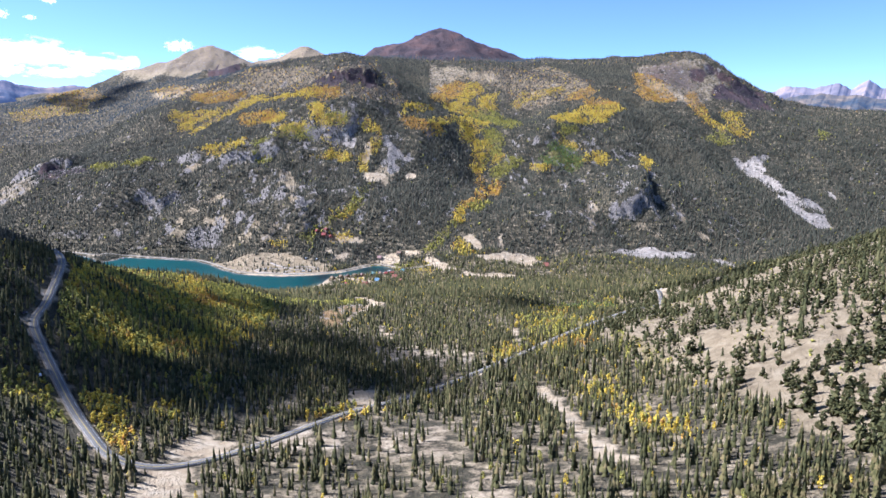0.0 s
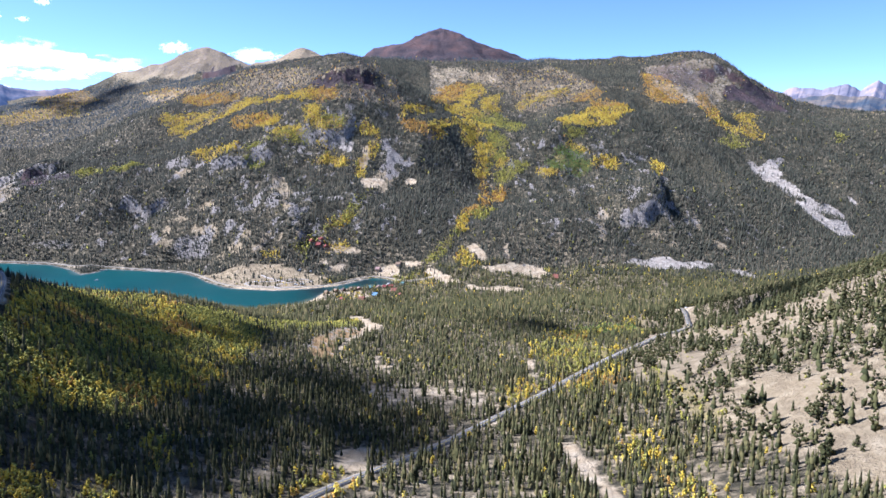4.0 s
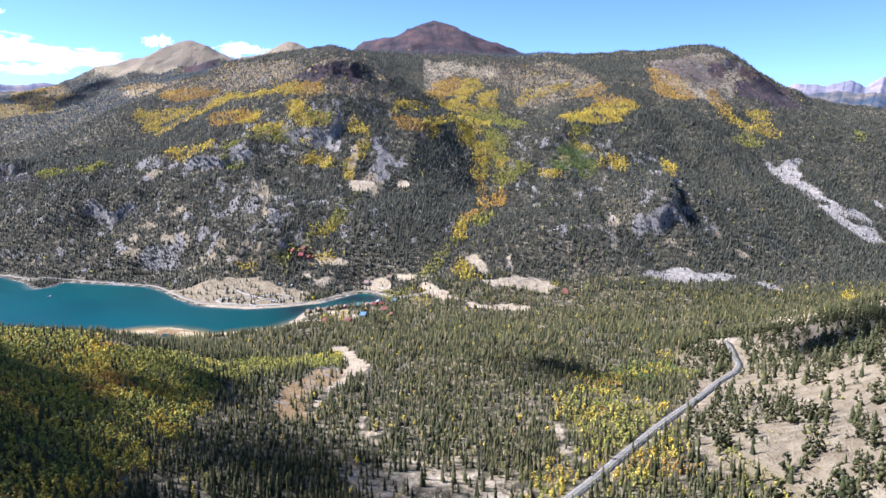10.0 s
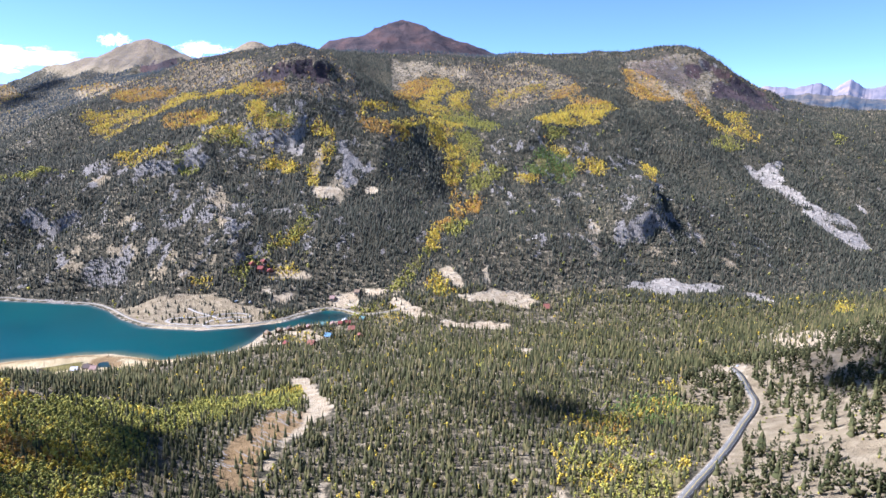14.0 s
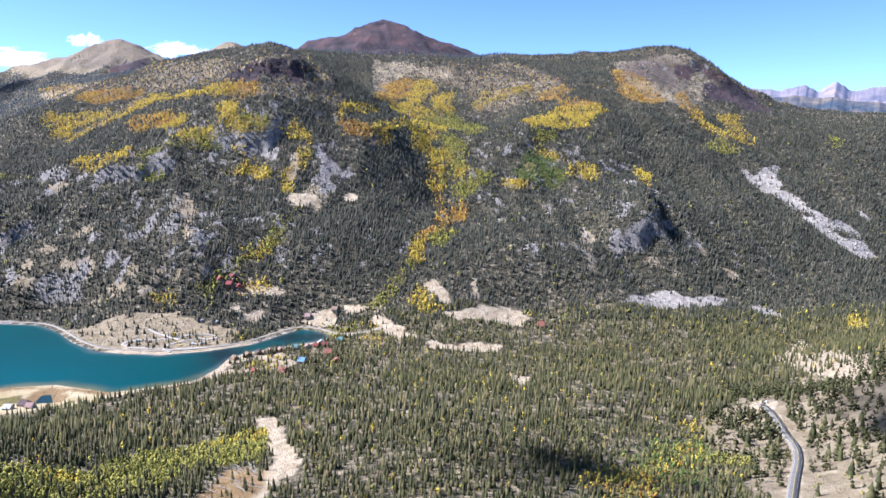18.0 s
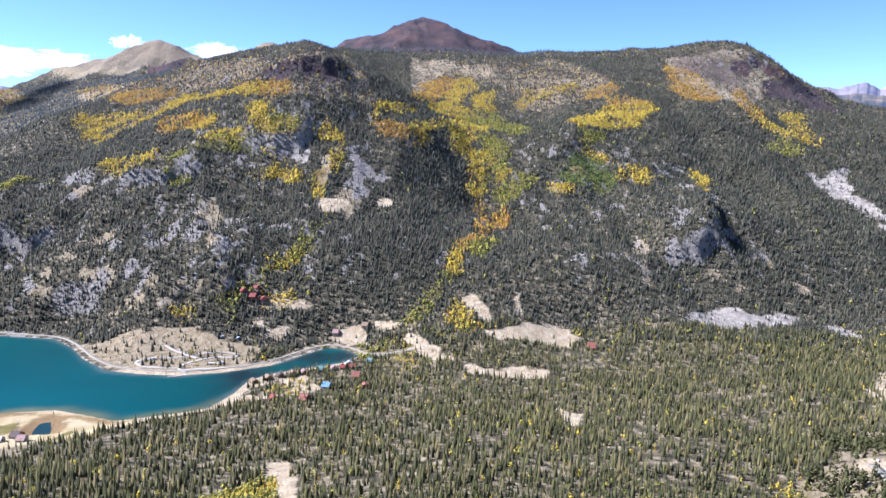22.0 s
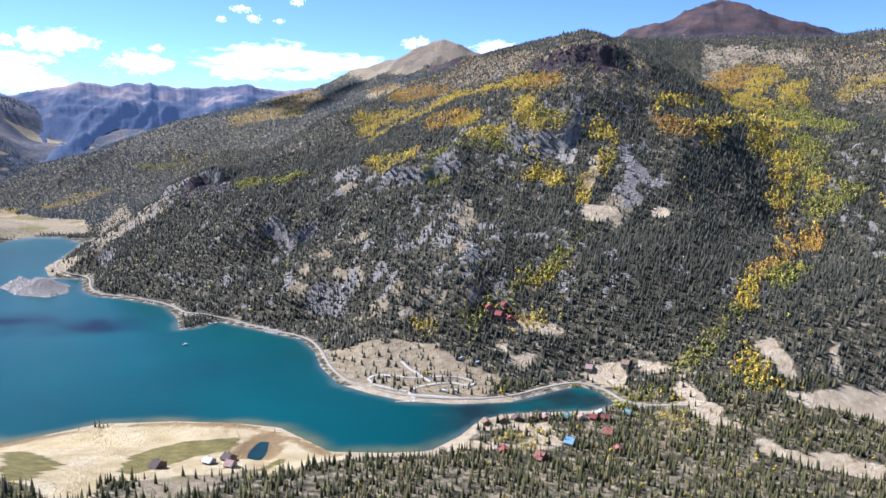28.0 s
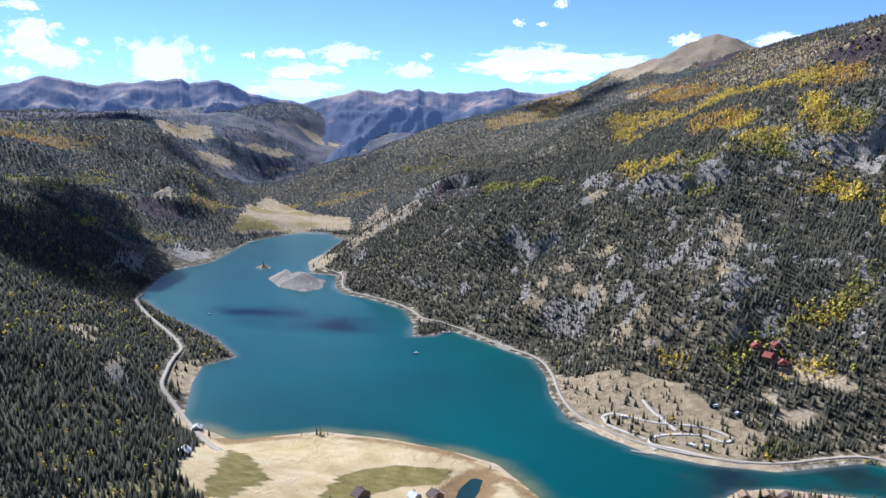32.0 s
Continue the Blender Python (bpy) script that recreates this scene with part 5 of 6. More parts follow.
SPRUCE_FAR = [cone_tree(4, 1, s, 0.22) for s in range(5)]
SPRUCE_VALLEY = [cone_tree(5, 2, 40 + s, 0.155) for s in range(12)]
SPRUCE_FLATS = [cone_tree(6, 1, 60 + s, 0.155) for s in range(12)]
SPRUCE_SLOPE = [cone_tree(5, 1, s, 0.185) for s in range(12)]
SPRUCE_NEAR = [cone_tree(6, 4, s, 0.15) for s in range(14)]
ASPEN_FAR = [puff_tree(4, s, 0.34, 0.2, 0.6) for s in range(10)]
ASPEN_NEAR = [puff_tree(12, s, 0.21, 0.18, 0.46) for s in range(12)]
ASPEN_MID = [puff_tree(6, 20 + s, 0.26, 0.2, 0.55) for s in range(12)]
PINE_NEAR = [cone_tree(7, 3, 50 + s, 0.25) for s in range(4)] + [puff_tree(12, 50 + s, 0.27, 0.10, 0.36, 0.72) for s in range(8)]
TWIGS = [puff_tree(2, 80 + s, 0.34, 0.3, 0.8) for s in range(10)]

AREAS = (("near", (-520, 700, 230, 720, 4.3), SPRUCE_NEAR, ASPEN_NEAR, "close above the road", 8, 14.5),
         ("valley", (-700, 1300, 720, 1020, 4.2), SPRUCE_VALLEY, ASPEN_MID, "on the valley floor", 6, 11.5),
         ("flats", (-700, 1300, 1020, 1560, 4.4), SPRUCE_FLATS, ASPEN_MID, "on the flats beside the lake", 6.5, 12.5),
         ("slope", (-1300, 1950, 1500, 2450, 5.0), SPRUCE_SLOPE, ASPEN_FAR, "on the steep rocky mountain face", 6, 11.5),
         ("upper", (-1500, 2100, 2450, 3300, 6.6), SPRUCE_FAR, ASPEN_FAR, "below the mountain crest", 6, 10.5),
         ("crest", (-2200, 1900, 3300, 4300, 13), SPRUCE_FAR, ASPEN_FAR, "on the plateau behind the crest", 8, 13),
         ("west", (-1650, -700, 1000, 1700, 5.6), SPRUCE_SLOPE, ASPEN_FAR, "on the shaded slope beside the lake", 6, 11),
         ("far", (-2600, -1500, 1500, 3900, 8.5), SPRUCE_FAR, ASPEN_FAR, "in the distant side valley", 7, 11.5),
         ("farther", (-4300, -2600, 1000, 4800, 14), SPRUCE_FAR, ASPEN_FAR, "on far slopes above the valley head", 9, 15))
CLOSE = {}
for area, box, cones, puffs, where, short, tall in AREAS:
    x, y = scatter(*box)
    if area == "far":
        m = ~((x > -1650) & (y < 1700)) & ~((x > -1500) & (y > 2450)) & ~((x > -2200) & (y > 3300))
        x, y = x[m], y[m]
    kind = species(x, y)
    if area in ("far", "farther"):
        blot = fbm(x, y, 300, 3, 15)
        away = np.hypot(x - 48, y - 815)
        kind[(kind == "spruce") & (blot > 0.22) & (rng.uniform(0, 1, len(x)) < 0.35) & (away < 3100)] = "gold"
        kind[(kind == "spruce") & (x < -2450) & (away > 3200) & (fbm(x, y, 420, 4, 16) + 0.1 * fbm(x, y, 60, 2, 14) > 0.3 - 0.0003 * (away - 3200))] = "none"
    # needle colour by area: plain, haze-tinted far off, toned darker on the slopes
    needles = SPRUCE if area in ("near", "valley", "flats") else HAZE_SPRUCE if area in ("far", "farther", "crest") else TONED_SPRUCE
    young = 0.78 if area in ("near", "valley", "flats") else 1.1
    for what, name, shape, material, low, high, words in (
            ("spruce", "spruce_forest", cones, needles, short, tall, "dark green spruce forest "), ("pine", "pine_stand", PINE_NEAR, PINE, 7.5, 14, "scattered olive pines on dry pale ground "),
            ("gold", "golden_aspens", puffs, GOLD, 0.55 * short * young, 0.66 * tall * young, "golden yellow autumn aspens "), ("rust", "rust_aspens", puffs, RUST, 0.5 * short * young, 0.6 * tall * young, "orange rust autumn aspens "),
            ("green", "green_aspens", puffs, GREEN, 0.5 * short * young, 0.6 * tall * young, "dark green aspens not yet turned "),
            ("lime", "lime_aspens", puffs, LIME, 0.55 * short * young, 0.66 * tall * young, "yellow-green aspens "), ("grey", "bare_aspens", TWIGS, GREY, 0.6 * short, 0.62 * tall, "bare grey-brown aspens ")):
        m = kind == what
        size = rng.uniform(low, high, m.sum()) * rng.choice([0.55, 0.75, 0.95, 1, 1.12], m.sum())
        if area == "near":
            limit = {"spruce": 385, "pine": 420, "gold": 440, "lime": 440}.get(what, 0)
            near = (y[m] < limit) & (np.abs(x[m] - 60) < 0.75 * y[m])
            pick = np.flatnonzero(near)[:260 if what in ("spruce", "pine") else 60]
            CLOSE[what] = (x[m][pick], y[m][pick], size[pick])
            keep = np.ones(m.sum(), bool)
            keep[pick] = False
            # west of x = -300 a darker needle colour stands in for shade
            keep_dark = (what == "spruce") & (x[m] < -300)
            for part_of, coat in ((keep & ~keep_dark, material), (keep & keep_dark, TONED_SPRUCE)):
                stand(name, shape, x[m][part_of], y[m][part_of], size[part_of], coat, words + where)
        else:
            # here too the darker colour stands in for shade west of x = -300
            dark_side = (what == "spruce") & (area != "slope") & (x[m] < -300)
            for part_of, coat in ((~dark_side, material), (dark_side, needles if needles is HAZE_SPRUCE else TONED_SPRUCE)):
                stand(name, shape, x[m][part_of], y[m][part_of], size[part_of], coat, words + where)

# dense young growth inside the aspen patches beside the road and on the hill above the lake
x, y = scatter(-480, 560, 260, 1150, 2.9)
c = cover_at(x, y)
dice, mood = rng.uniform(0, 1, len(x)), fbm(x, y, 40, 3, 92) + rng.uniform(-0.25, 0.25, len(x))
for what, material, low, high in (("golden", GOLD, 0.08, 0.42), ("rust", RUST, 0.42, 9), ("lime", LIME, -9, 0.08)):
    m = (np.maximum(c["mixed"], np.maximum(c["gold"], c["lime"])) > 0.38 + 0.55 * dice + 0.5 * (x > 100) + 0.3 * ((y < 545) & (x < 20))) & ((x > -150) | (y < 985)) & (mood + 0.25 * (c["gold"] > 0.5) - 0.25 * (c["lime"] > 0.5) > low) & (mood + 0.25 * (c["gold"] > 0.5) - 0.25 * (c["lime"] > 0.5) <= high) & (c["road"] > 7) & (c["lake"] < -6)
    stand(what + "_aspens", ASPEN_FAR, x[m], y[m], rng.uniform(2.2, 4.8, m.sum()), material, "young autumn aspens massed beside the road")

# dense young growth inside the aspen patches of the face
for box in ((-1100, 1000, 1560, 2450, 3.4), (-1100, 1600, 2450, 3050, 4.3)):
    x, y = scatter(*box)
    c = cover_at(x, y)
    dice = rng.uniform(0, 1, len(x))
    for what, material in (("gold", GOLD), ("rust", RUST), ("lime", LIME), ("green", GREEN), ("grey", GREY)):
        m = (c[what] > rng.uniform(0.15, 0.95, len(x))) & (dice < (0.5 if what == "grey" else 0.85) * smooth(-0.5, 0.05, fbm(x, y, 34, 3, 88))) & (c["road"] > 8) & (c["rock"] < 0.4)
        stand(what.replace("gold", "golden").replace("grey", "bare") + "_aspens", TWIGS, x[m], y[m], rng.uniform(2.2, 4.6, m.sum()), material, "young autumn aspens massed on the mountain face")

# ---- distant ranges: crest lines ----
WEST_RANGE = [(-4534, 2242, 565), (-4423, 2557, 607), (-4302, 2841, 587), (-4208, 3031, 638), (-4168, 3107, 631), (-4104, 3221, 613), (-4072, 3276, 592), (-3941, 3482, 641), (-3812, 3666, 646), (-3784, 3704, 613), (-3680, 3837, 640), (-3561, 3978, 577), (-3421, 4131, 533), (-3336, 4196, 515), (-3130, 4344, 568), (-3023, 4414, 592), (-2884, 4499, 556), (-2694, 4607, 600), (-2564, 4673, 563), (-2302, 4792, 570), (-2170, 4844, 589), (-2020, 4898, 552), (-1805, 4964, 568), (-1508, 5036, 511)]
NORTH_RANGE = [(2797, 4786, 544), (2909, 4715, 581), (3047, 4621, 563), (3163, 4537, 612), (3226, 4489, 569), (3300, 4431, 621), (3365, 4378, 561), (3480, 4280, 577), (3649, 4126, 537), (3872, 3899, 497), (4111, 3623, 398)]
NORTH_FOOTHILLS = [(2351, 4062, 444), (2491, 3971, 481), (2603, 3893, 496), (2730, 3797, 481), (2866, 3687, 461), (3100, 3474, 416), (3391, 3160, 346)]
CLOUDS_SOUTH = [(-3604, 4907, 897, 253, 75), (-3134, 5182, 761, 257, 74), (-2211, 5403, 787, 626, 70), (-3782, 4766, 717, 157, 70), (-2444, 5339, 699, 224, 50), (-3751, 4803, 616, 261, 65), (-2508, 5397, 1134, 77, 23), (-2415, 5409, 1068, 50, 27), (-2240, 5448, 1049, 42, 15), (-2104, 5456, 1172, 50, 30), (-2634, 5355, 1064, 42, 23), (-3062, 5217, 865, 54, 23), (-3818, 4710, 887, 63, 36)]
CLOUDS_WEST = [(-4266, 3850, 806, 295, 139), (-3360, 4668, 853, 233, 70), (-3684, 4451, 862, 155, 38), (-3598, 4487, 746, 278, 46), (-2962, 4913, 736, 155, 54), (-4658, 3181, 883, 157, 80), (-4594, 3323, 792, 276, 64), (-4621, 3230, 972, 148, 61), (-4639, 3158, 1093, 155, 31), (-4701, 3134, 691, 105, 38), (-3615, 4452, 623, 370, 62), (-4509, 3454, 896, 50, 28), (-3909, 4297, 848, 58, 23), (-2885, 4984, 836, 44, 23)]
CLOUDS_START = [(-2152, 5144, 807, 287, 70), (-1767, 5296, 731, 435, 58), (-2007, 5215, 662, 265, 34), (-1211, 5288, 858, 101, 42), (-691, 5218, 801, 188, 46), (-2301, 5097, 574, 92, 22)]


def range_mat(name, low, high, haze, tree_and_shade_line):
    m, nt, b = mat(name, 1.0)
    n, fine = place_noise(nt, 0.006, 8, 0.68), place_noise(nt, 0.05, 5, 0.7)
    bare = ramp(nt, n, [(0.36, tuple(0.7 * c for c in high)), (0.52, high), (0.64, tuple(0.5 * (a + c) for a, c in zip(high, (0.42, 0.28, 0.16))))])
    # dark woods, the shade on the lower slopes included in the colour
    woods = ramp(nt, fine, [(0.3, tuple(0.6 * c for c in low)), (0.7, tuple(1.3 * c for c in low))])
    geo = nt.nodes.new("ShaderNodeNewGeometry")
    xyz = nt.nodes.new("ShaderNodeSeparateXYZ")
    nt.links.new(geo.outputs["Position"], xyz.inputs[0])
    line = nt.nodes.new("ShaderNodeMapRange")   # the tree line, below it cloud shade is coloured in with the woods
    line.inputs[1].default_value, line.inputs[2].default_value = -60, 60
    nt.links.new(calc(nt, 'SUBTRACT', calc(nt, 'MULTIPLY_ADD', calc(nt, 'SUBTRACT', n, 0.5), 900.0, xyz.outputs[2]), tree_and_shade_line), line.inputs[0])
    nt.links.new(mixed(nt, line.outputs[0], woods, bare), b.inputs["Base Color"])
    # haze painted in as an even bluish glow of the slopes
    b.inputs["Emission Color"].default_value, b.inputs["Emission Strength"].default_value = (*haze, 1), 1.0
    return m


def mountain_range(name, crest, reach, material, label, seed, drop, spurs):
    """A range with a crest line, spurs towards the viewer and a back slope."""
    c = np.array(crest, float)
    s = np.r_[0, np.cumsum(np.hypot(*np.diff(c[:, :2], axis=0).T))]
    u = np.linspace(0, s[-1], 640)
    p = np.stack([np.interp(u, s, c[:, k]) for k in range(3)], -1)
    p[:, 2] += fbm(u, 0 * u + seed, 170, 6, seed, 0.6) * 26
    v = []
    for k, f in enumerate(np.r_[-0.35, -0.15, np.linspace(0, 1, 44)]):
        q = p.copy()
        back = np.stack([p[:, 0] - 40, p[:, 1] - 700], -1)
        back /= np.linalg.norm(back, axis=1)[:, None]
        q[:, :2] -= back * reach * f
        spur = (ridged(u + 0.55 * reach * f, 0 * u + 0.9 * reach * f, 560, 6, seed) - 0.42) * spurs * (4 * abs(f) * (1 - abs(f)) if f >= 0 else abs(f))
        rough = (ridged(u * 1.0, 0 * u + reach * f, 210, 5, seed + 20) - 0.45) * 40 * min(1, 6 * abs(f))
        q[:, 2] += -drop * (abs(f) ** 0.8) + spur + rough
        v.append(q)
    v = np.stack(v)
    i = np.arange(v.shape[0] * v.shape[1]).reshape(v.shape[:2])
    f = np.stack([i[:-1, :-1], i[:-1, 1:], i[1:, 1:], i[1:, :-1]], -1).reshape(-1, 4)
    return tagged(mesh_object(name, v.reshape(-1, 3), f, material, flat=False), label, "mountains", kind="structure")


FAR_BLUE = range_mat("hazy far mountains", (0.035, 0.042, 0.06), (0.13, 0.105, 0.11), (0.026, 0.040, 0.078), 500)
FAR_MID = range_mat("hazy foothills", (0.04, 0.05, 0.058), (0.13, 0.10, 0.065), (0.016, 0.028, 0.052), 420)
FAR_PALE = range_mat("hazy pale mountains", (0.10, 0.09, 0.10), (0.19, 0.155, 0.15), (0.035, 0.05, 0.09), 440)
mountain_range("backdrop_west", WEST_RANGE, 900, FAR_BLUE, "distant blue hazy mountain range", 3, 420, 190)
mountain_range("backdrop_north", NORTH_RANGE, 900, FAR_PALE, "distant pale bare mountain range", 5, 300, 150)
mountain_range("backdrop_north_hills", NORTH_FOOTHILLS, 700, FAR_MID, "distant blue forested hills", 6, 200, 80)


def cloud_mat():
    m, nt, b = mat("cloud", 1.0)
    tex = nt.nodes.new("ShaderNodeTexCoord")
    n = node(nt, "ShaderNodeTexNoise", Scale=1.6, Detail=7.0, Roughness=0.6)
    info = nt.nodes.new("ShaderNodeObjectInfo")
    shift = nt.nodes.new("ShaderNodeVectorMath")
    shift.operation = 'MULTIPLY_ADD'
    shift.inputs[1].default_value = (1.6, 1.6, 0.9)
    nt.links.new(tex.outputs["Object"], shift.inputs[0])
    nt.links.new(calc(nt, 'MULTIPLY', info.outputs["Random"], 40.0), shift.inputs[2])
    nt.links.new(shift.outputs[0], n.inputs["Vector"])
    away = nt.nodes.new("ShaderNodeVectorMath")
    away.operation = 'LENGTH'
    nt.links.new(tex.outputs["Object"], away.inputs[0])
    body = calc(nt, 'SUBTRACT', calc(nt, 'ADD', calc(nt, 'MULTIPLY', n.outputs["Fac"], 2.7), -0.52), away.outputs["Value"])
    alpha = nt.nodes.new("ShaderNodeMapRange")
    alpha.inputs[1].default_value, alpha.inputs[2].default_value = -0.12, 0.25
    nt.links.new(body, alpha.inputs[0])
    b.inputs["Base Color"].default_value = (0.8, 0.8, 0.8, 1)
    # an even glow stands in for sunlight scattered in the cloud
    b.inputs["Emission Color"].default_value, b.inputs["Emission Strength"].default_value = (0.88, 0.93, 1.0, 1), 0.5
    nt.links.new(alpha.outputs[0], b.inputs["Alpha"])
    return m


CLOUD = cloud_mat()


def cloud(x, y, z, half_wide, half_tall):
    """A domed sheet with ragged alpha far off, upright, placed and turned to fit the camera's view."""
    bm = bmesh.new()
    n = 18
    grid = [[bm.verts.new((-1.25 + 2.5 * i / n, -0.12 * (1 - (2 * i / n - 1) ** 2) * (1 - (2 * j / n - 1) ** 2), -1.25 + 2.5 * j / n)) for i in range(n + 1)] for j in range(n + 1)]
    for j in range(n):
        for i in range(n):
            bm.faces.new((grid[j][i], grid[j][i + 1], grid[j + 1][i + 1], grid[j + 1][i]))
    me = bpy.data.meshes.new("cloud")
    bm.to_mesh(me)
    bm.free()
    me.materials.append(CLOUD)
    ob = new("cloud", me)
    ob.visible_shadow = False
    ob.matrix_world = Matrix.Translation((x, y, z)) @ Matrix.Rotation(math.atan2(-(x - 40), y - 500), 4, 'Z') @ Matrix.Diagonal((half_wide * 1.03, half_wide, half_tall * 1.12, 1))
    return tagged(ob, "white fair-weather cloud in blue sky", "cloud", group="clouds")


for row in CLOUDS_SOUTH + CLOUDS_WEST + CLOUDS_START:
    cloud(*row)


def shade_cloud(x, y, radius_x, radius_y, seed, turn=0.0, body=None):
    """An unseen cumulus added high overhead to shade the ground at (x, y), in line with the sun."""
    r = np.random.default_rng(seed)
    top = to_sun * (1300 / to_sun.z)
    bm = bmesh.new()
    for k in range(26):
        a, q = r.uniform(0, 6.28), math.sqrt(r.uniform(0, 1)) * 0.8
        size = r.uniform(0.16, 0.34)
        bmesh.ops.create_icosphere(bm, subdivisions=2, radius=1, matrix=Matrix.Translation((q * math.cos(a) * radius_x, q * math.sin(a) * radius_y, r.uniform(0, 30)))
                                   @ Matrix.Diagonal((size * radius_x, size * radius_y, 26, 1)))
    for v in bm.verts:
        v.co += v.normal * 12 * noise.noise(v.co * 0.03)
    me = bpy.data.meshes.new("cloud")
    bm.to_mesh(me)
    bm.free()
    me.materials.append(body or CLOUD_BODY)
    ob = new("cloud", me)
    ob.matrix_world = Matrix.Translation((x + top.x, y + top.y, 100 + top.z)) @ Matrix.Rotation(turn, 4, 'Z')
    return tagged(ob, "unseen low white cloud added overhead to shade the valley", "cloud", group="clouds")


# alpha sets how dark the shade under each added cloud is
CLOUD_BODY = plain_mat("thin cloud body", (0.78, 0.78, 0.8), (0.85, 0.85, 0.86), 0.01, 1.0, 0)
CLOUD_BODY.node_tree.nodes["Principled BSDF"].inputs["Alpha"].default_value = 0.5
THIN_CLOUD = plain_mat("wispy cloud body", (0.78, 0.78, 0.8), (0.85, 0.85, 0.86), 0.01, 1.0, 0)
THIN_CLOUD.node_tree.nodes["Principled BSDF"].inputs["Alpha"].default_value = 0.26
FAINT_CLOUD = plain_mat("faint cloud body", (0.78, 0.78, 0.8), (0.85, 0.85, 0.86), 0.01, 1.0, 0)
FAINT_CLOUD.node_tree.nodes["Principled BSDF"].inputs["Alpha"].default_value = 0.09
shade_cloud(-85, 620, 165, 150, 1, 0.5, THIN_CLOUD)
shade_cloud(-235, 695, 118, 168, 8, 0.15, THIN_CLOUD)
shade_cloud(-150, 490, 75, 60, 12, 0.4, THIN_CLOUD)
shade_cloud(-175, 810, 120, 90, 11, 0.3, FAINT_CLOUD)
shade_cloud(185, 905, 70, 50, 2, -0.5, FAINT_CLOUD)
shade_cloud(500, 895, 80, 100, 9, -0.6, THIN_CLOUD)
shade_cloud(-1420, 1590, 440, 190, 3, 2.28)
shade_cloud(-2600, 2500, 300, 160, 6, 2.2)
shade_cloud(-930, 1690, 190, 80, 4, 0.2, FAINT_CLOUD)
shade_cloud(-1010, 3850, 330, 250, 5, 0.1, THIN_CLOUD)

# ---- things ----
def part(name, bm, material, parent, label=""):
    me = bpy.data.meshes.new(name)
    bm.to_mesh(me)
    bm.free()
    me.materials.append(material)
    ob = new(name, me)
    ob.parent = parent
    return tagged(ob, label) if label else ob


def box(x0, x1, y0, y1, z0, z1, bevel=0.0):
    bm = bmesh.new()
    bmesh.ops.create_cube(bm, size=1, matrix=Matrix.Translation(((x0 + x1) / 2, (y0 + y1) / 2, (z0 + z1) / 2)) @ Matrix.Diagonal((x1 - x0, y1 - y0, z1 - z0, 1)))
    if bevel:
        bmesh.ops.bevel(bm, geom=bm.edges[:], offset=bevel, segments=1, affect='EDGES')
    return bm


def prism(points, y0, y1):
    """A closed outline in x and z, drawn out along y."""
    bm = bmesh.new()
    a = [bm.verts.new((x, y0, z)) for x, z in points]
    b = [bm.verts.new((x, y1, z)) for x, z in points]
    bm.faces.new(a)
    bm.faces.new(b[::-1])
    for i in range(len(a)):
        j = (i + 1) % len(a)
        bm.faces.new((a[j], a[i], b[i], b[j]))
    bmesh.ops.recalc_face_normals(bm, faces=bm.faces[:])
    return bm


def tube(radius, z0, z1, sides=8, top=None):
    bm = bmesh.new()
    bmesh.ops.create_cone(bm, cap_ends=True, segments=sides, radius1=radius, radius2=radius if top is None else top, depth=z1 - z0, matrix=Matrix.Translation((0, 0, (z0 + z1) / 2)))
    return bm


def paint(name, c, rough=0.6, spread=0.25):
    return plain_mat(name, tuple(v * (1 - spread) for v in c), tuple(min(1, v * (1 + spread)) for v in c), 0.7, rough, 0.15)


ROOFS = {"red": paint("red metal roof", (0.24, 0.06, 0.05), 0.75), "brown": paint("brown shingle roof", (0.25, 0.17, 0.11), 0.9), "teal": paint("teal metal roof", (0.13, 0.22, 0.20), 0.6),
         "blue": paint("light blue metal roof", (0.17, 0.29, 0.40), 0.6), "rust": paint("rust-red roof", (0.27, 0.10, 0.07), 0.7), "pink": paint("faded pink-brown roof", (0.36, 0.23, 0.19), 0.8),
         "white": paint("white metal roof", (0.5, 0.49, 0.47), 0.6), "dark": paint("dark brown roof", (0.10, 0.07, 0.06), 0.8)}
LOG = paint("brown log wall", (0.20, 0.115, 0.06), 0.85)
PLANK = paint("pale plank wall", (0.42, 0.36, 0.28), 0.85)
TRIM = paint("pale window frame", (0.6, 0.57, 0.5), 0.7, 0.1)
GLASS = plain_mat("dark window glass", (0.02, 0.025, 0.03), (0.03, 0.035, 0.04), 0.5, 0.08, 0, 0.5)
DOOR = paint("dark wooden door", (0.12, 0.06, 0.035), 0.7)
STONE = paint("grey chimney stone", (0.27, 0.25, 0.23), 0.95)


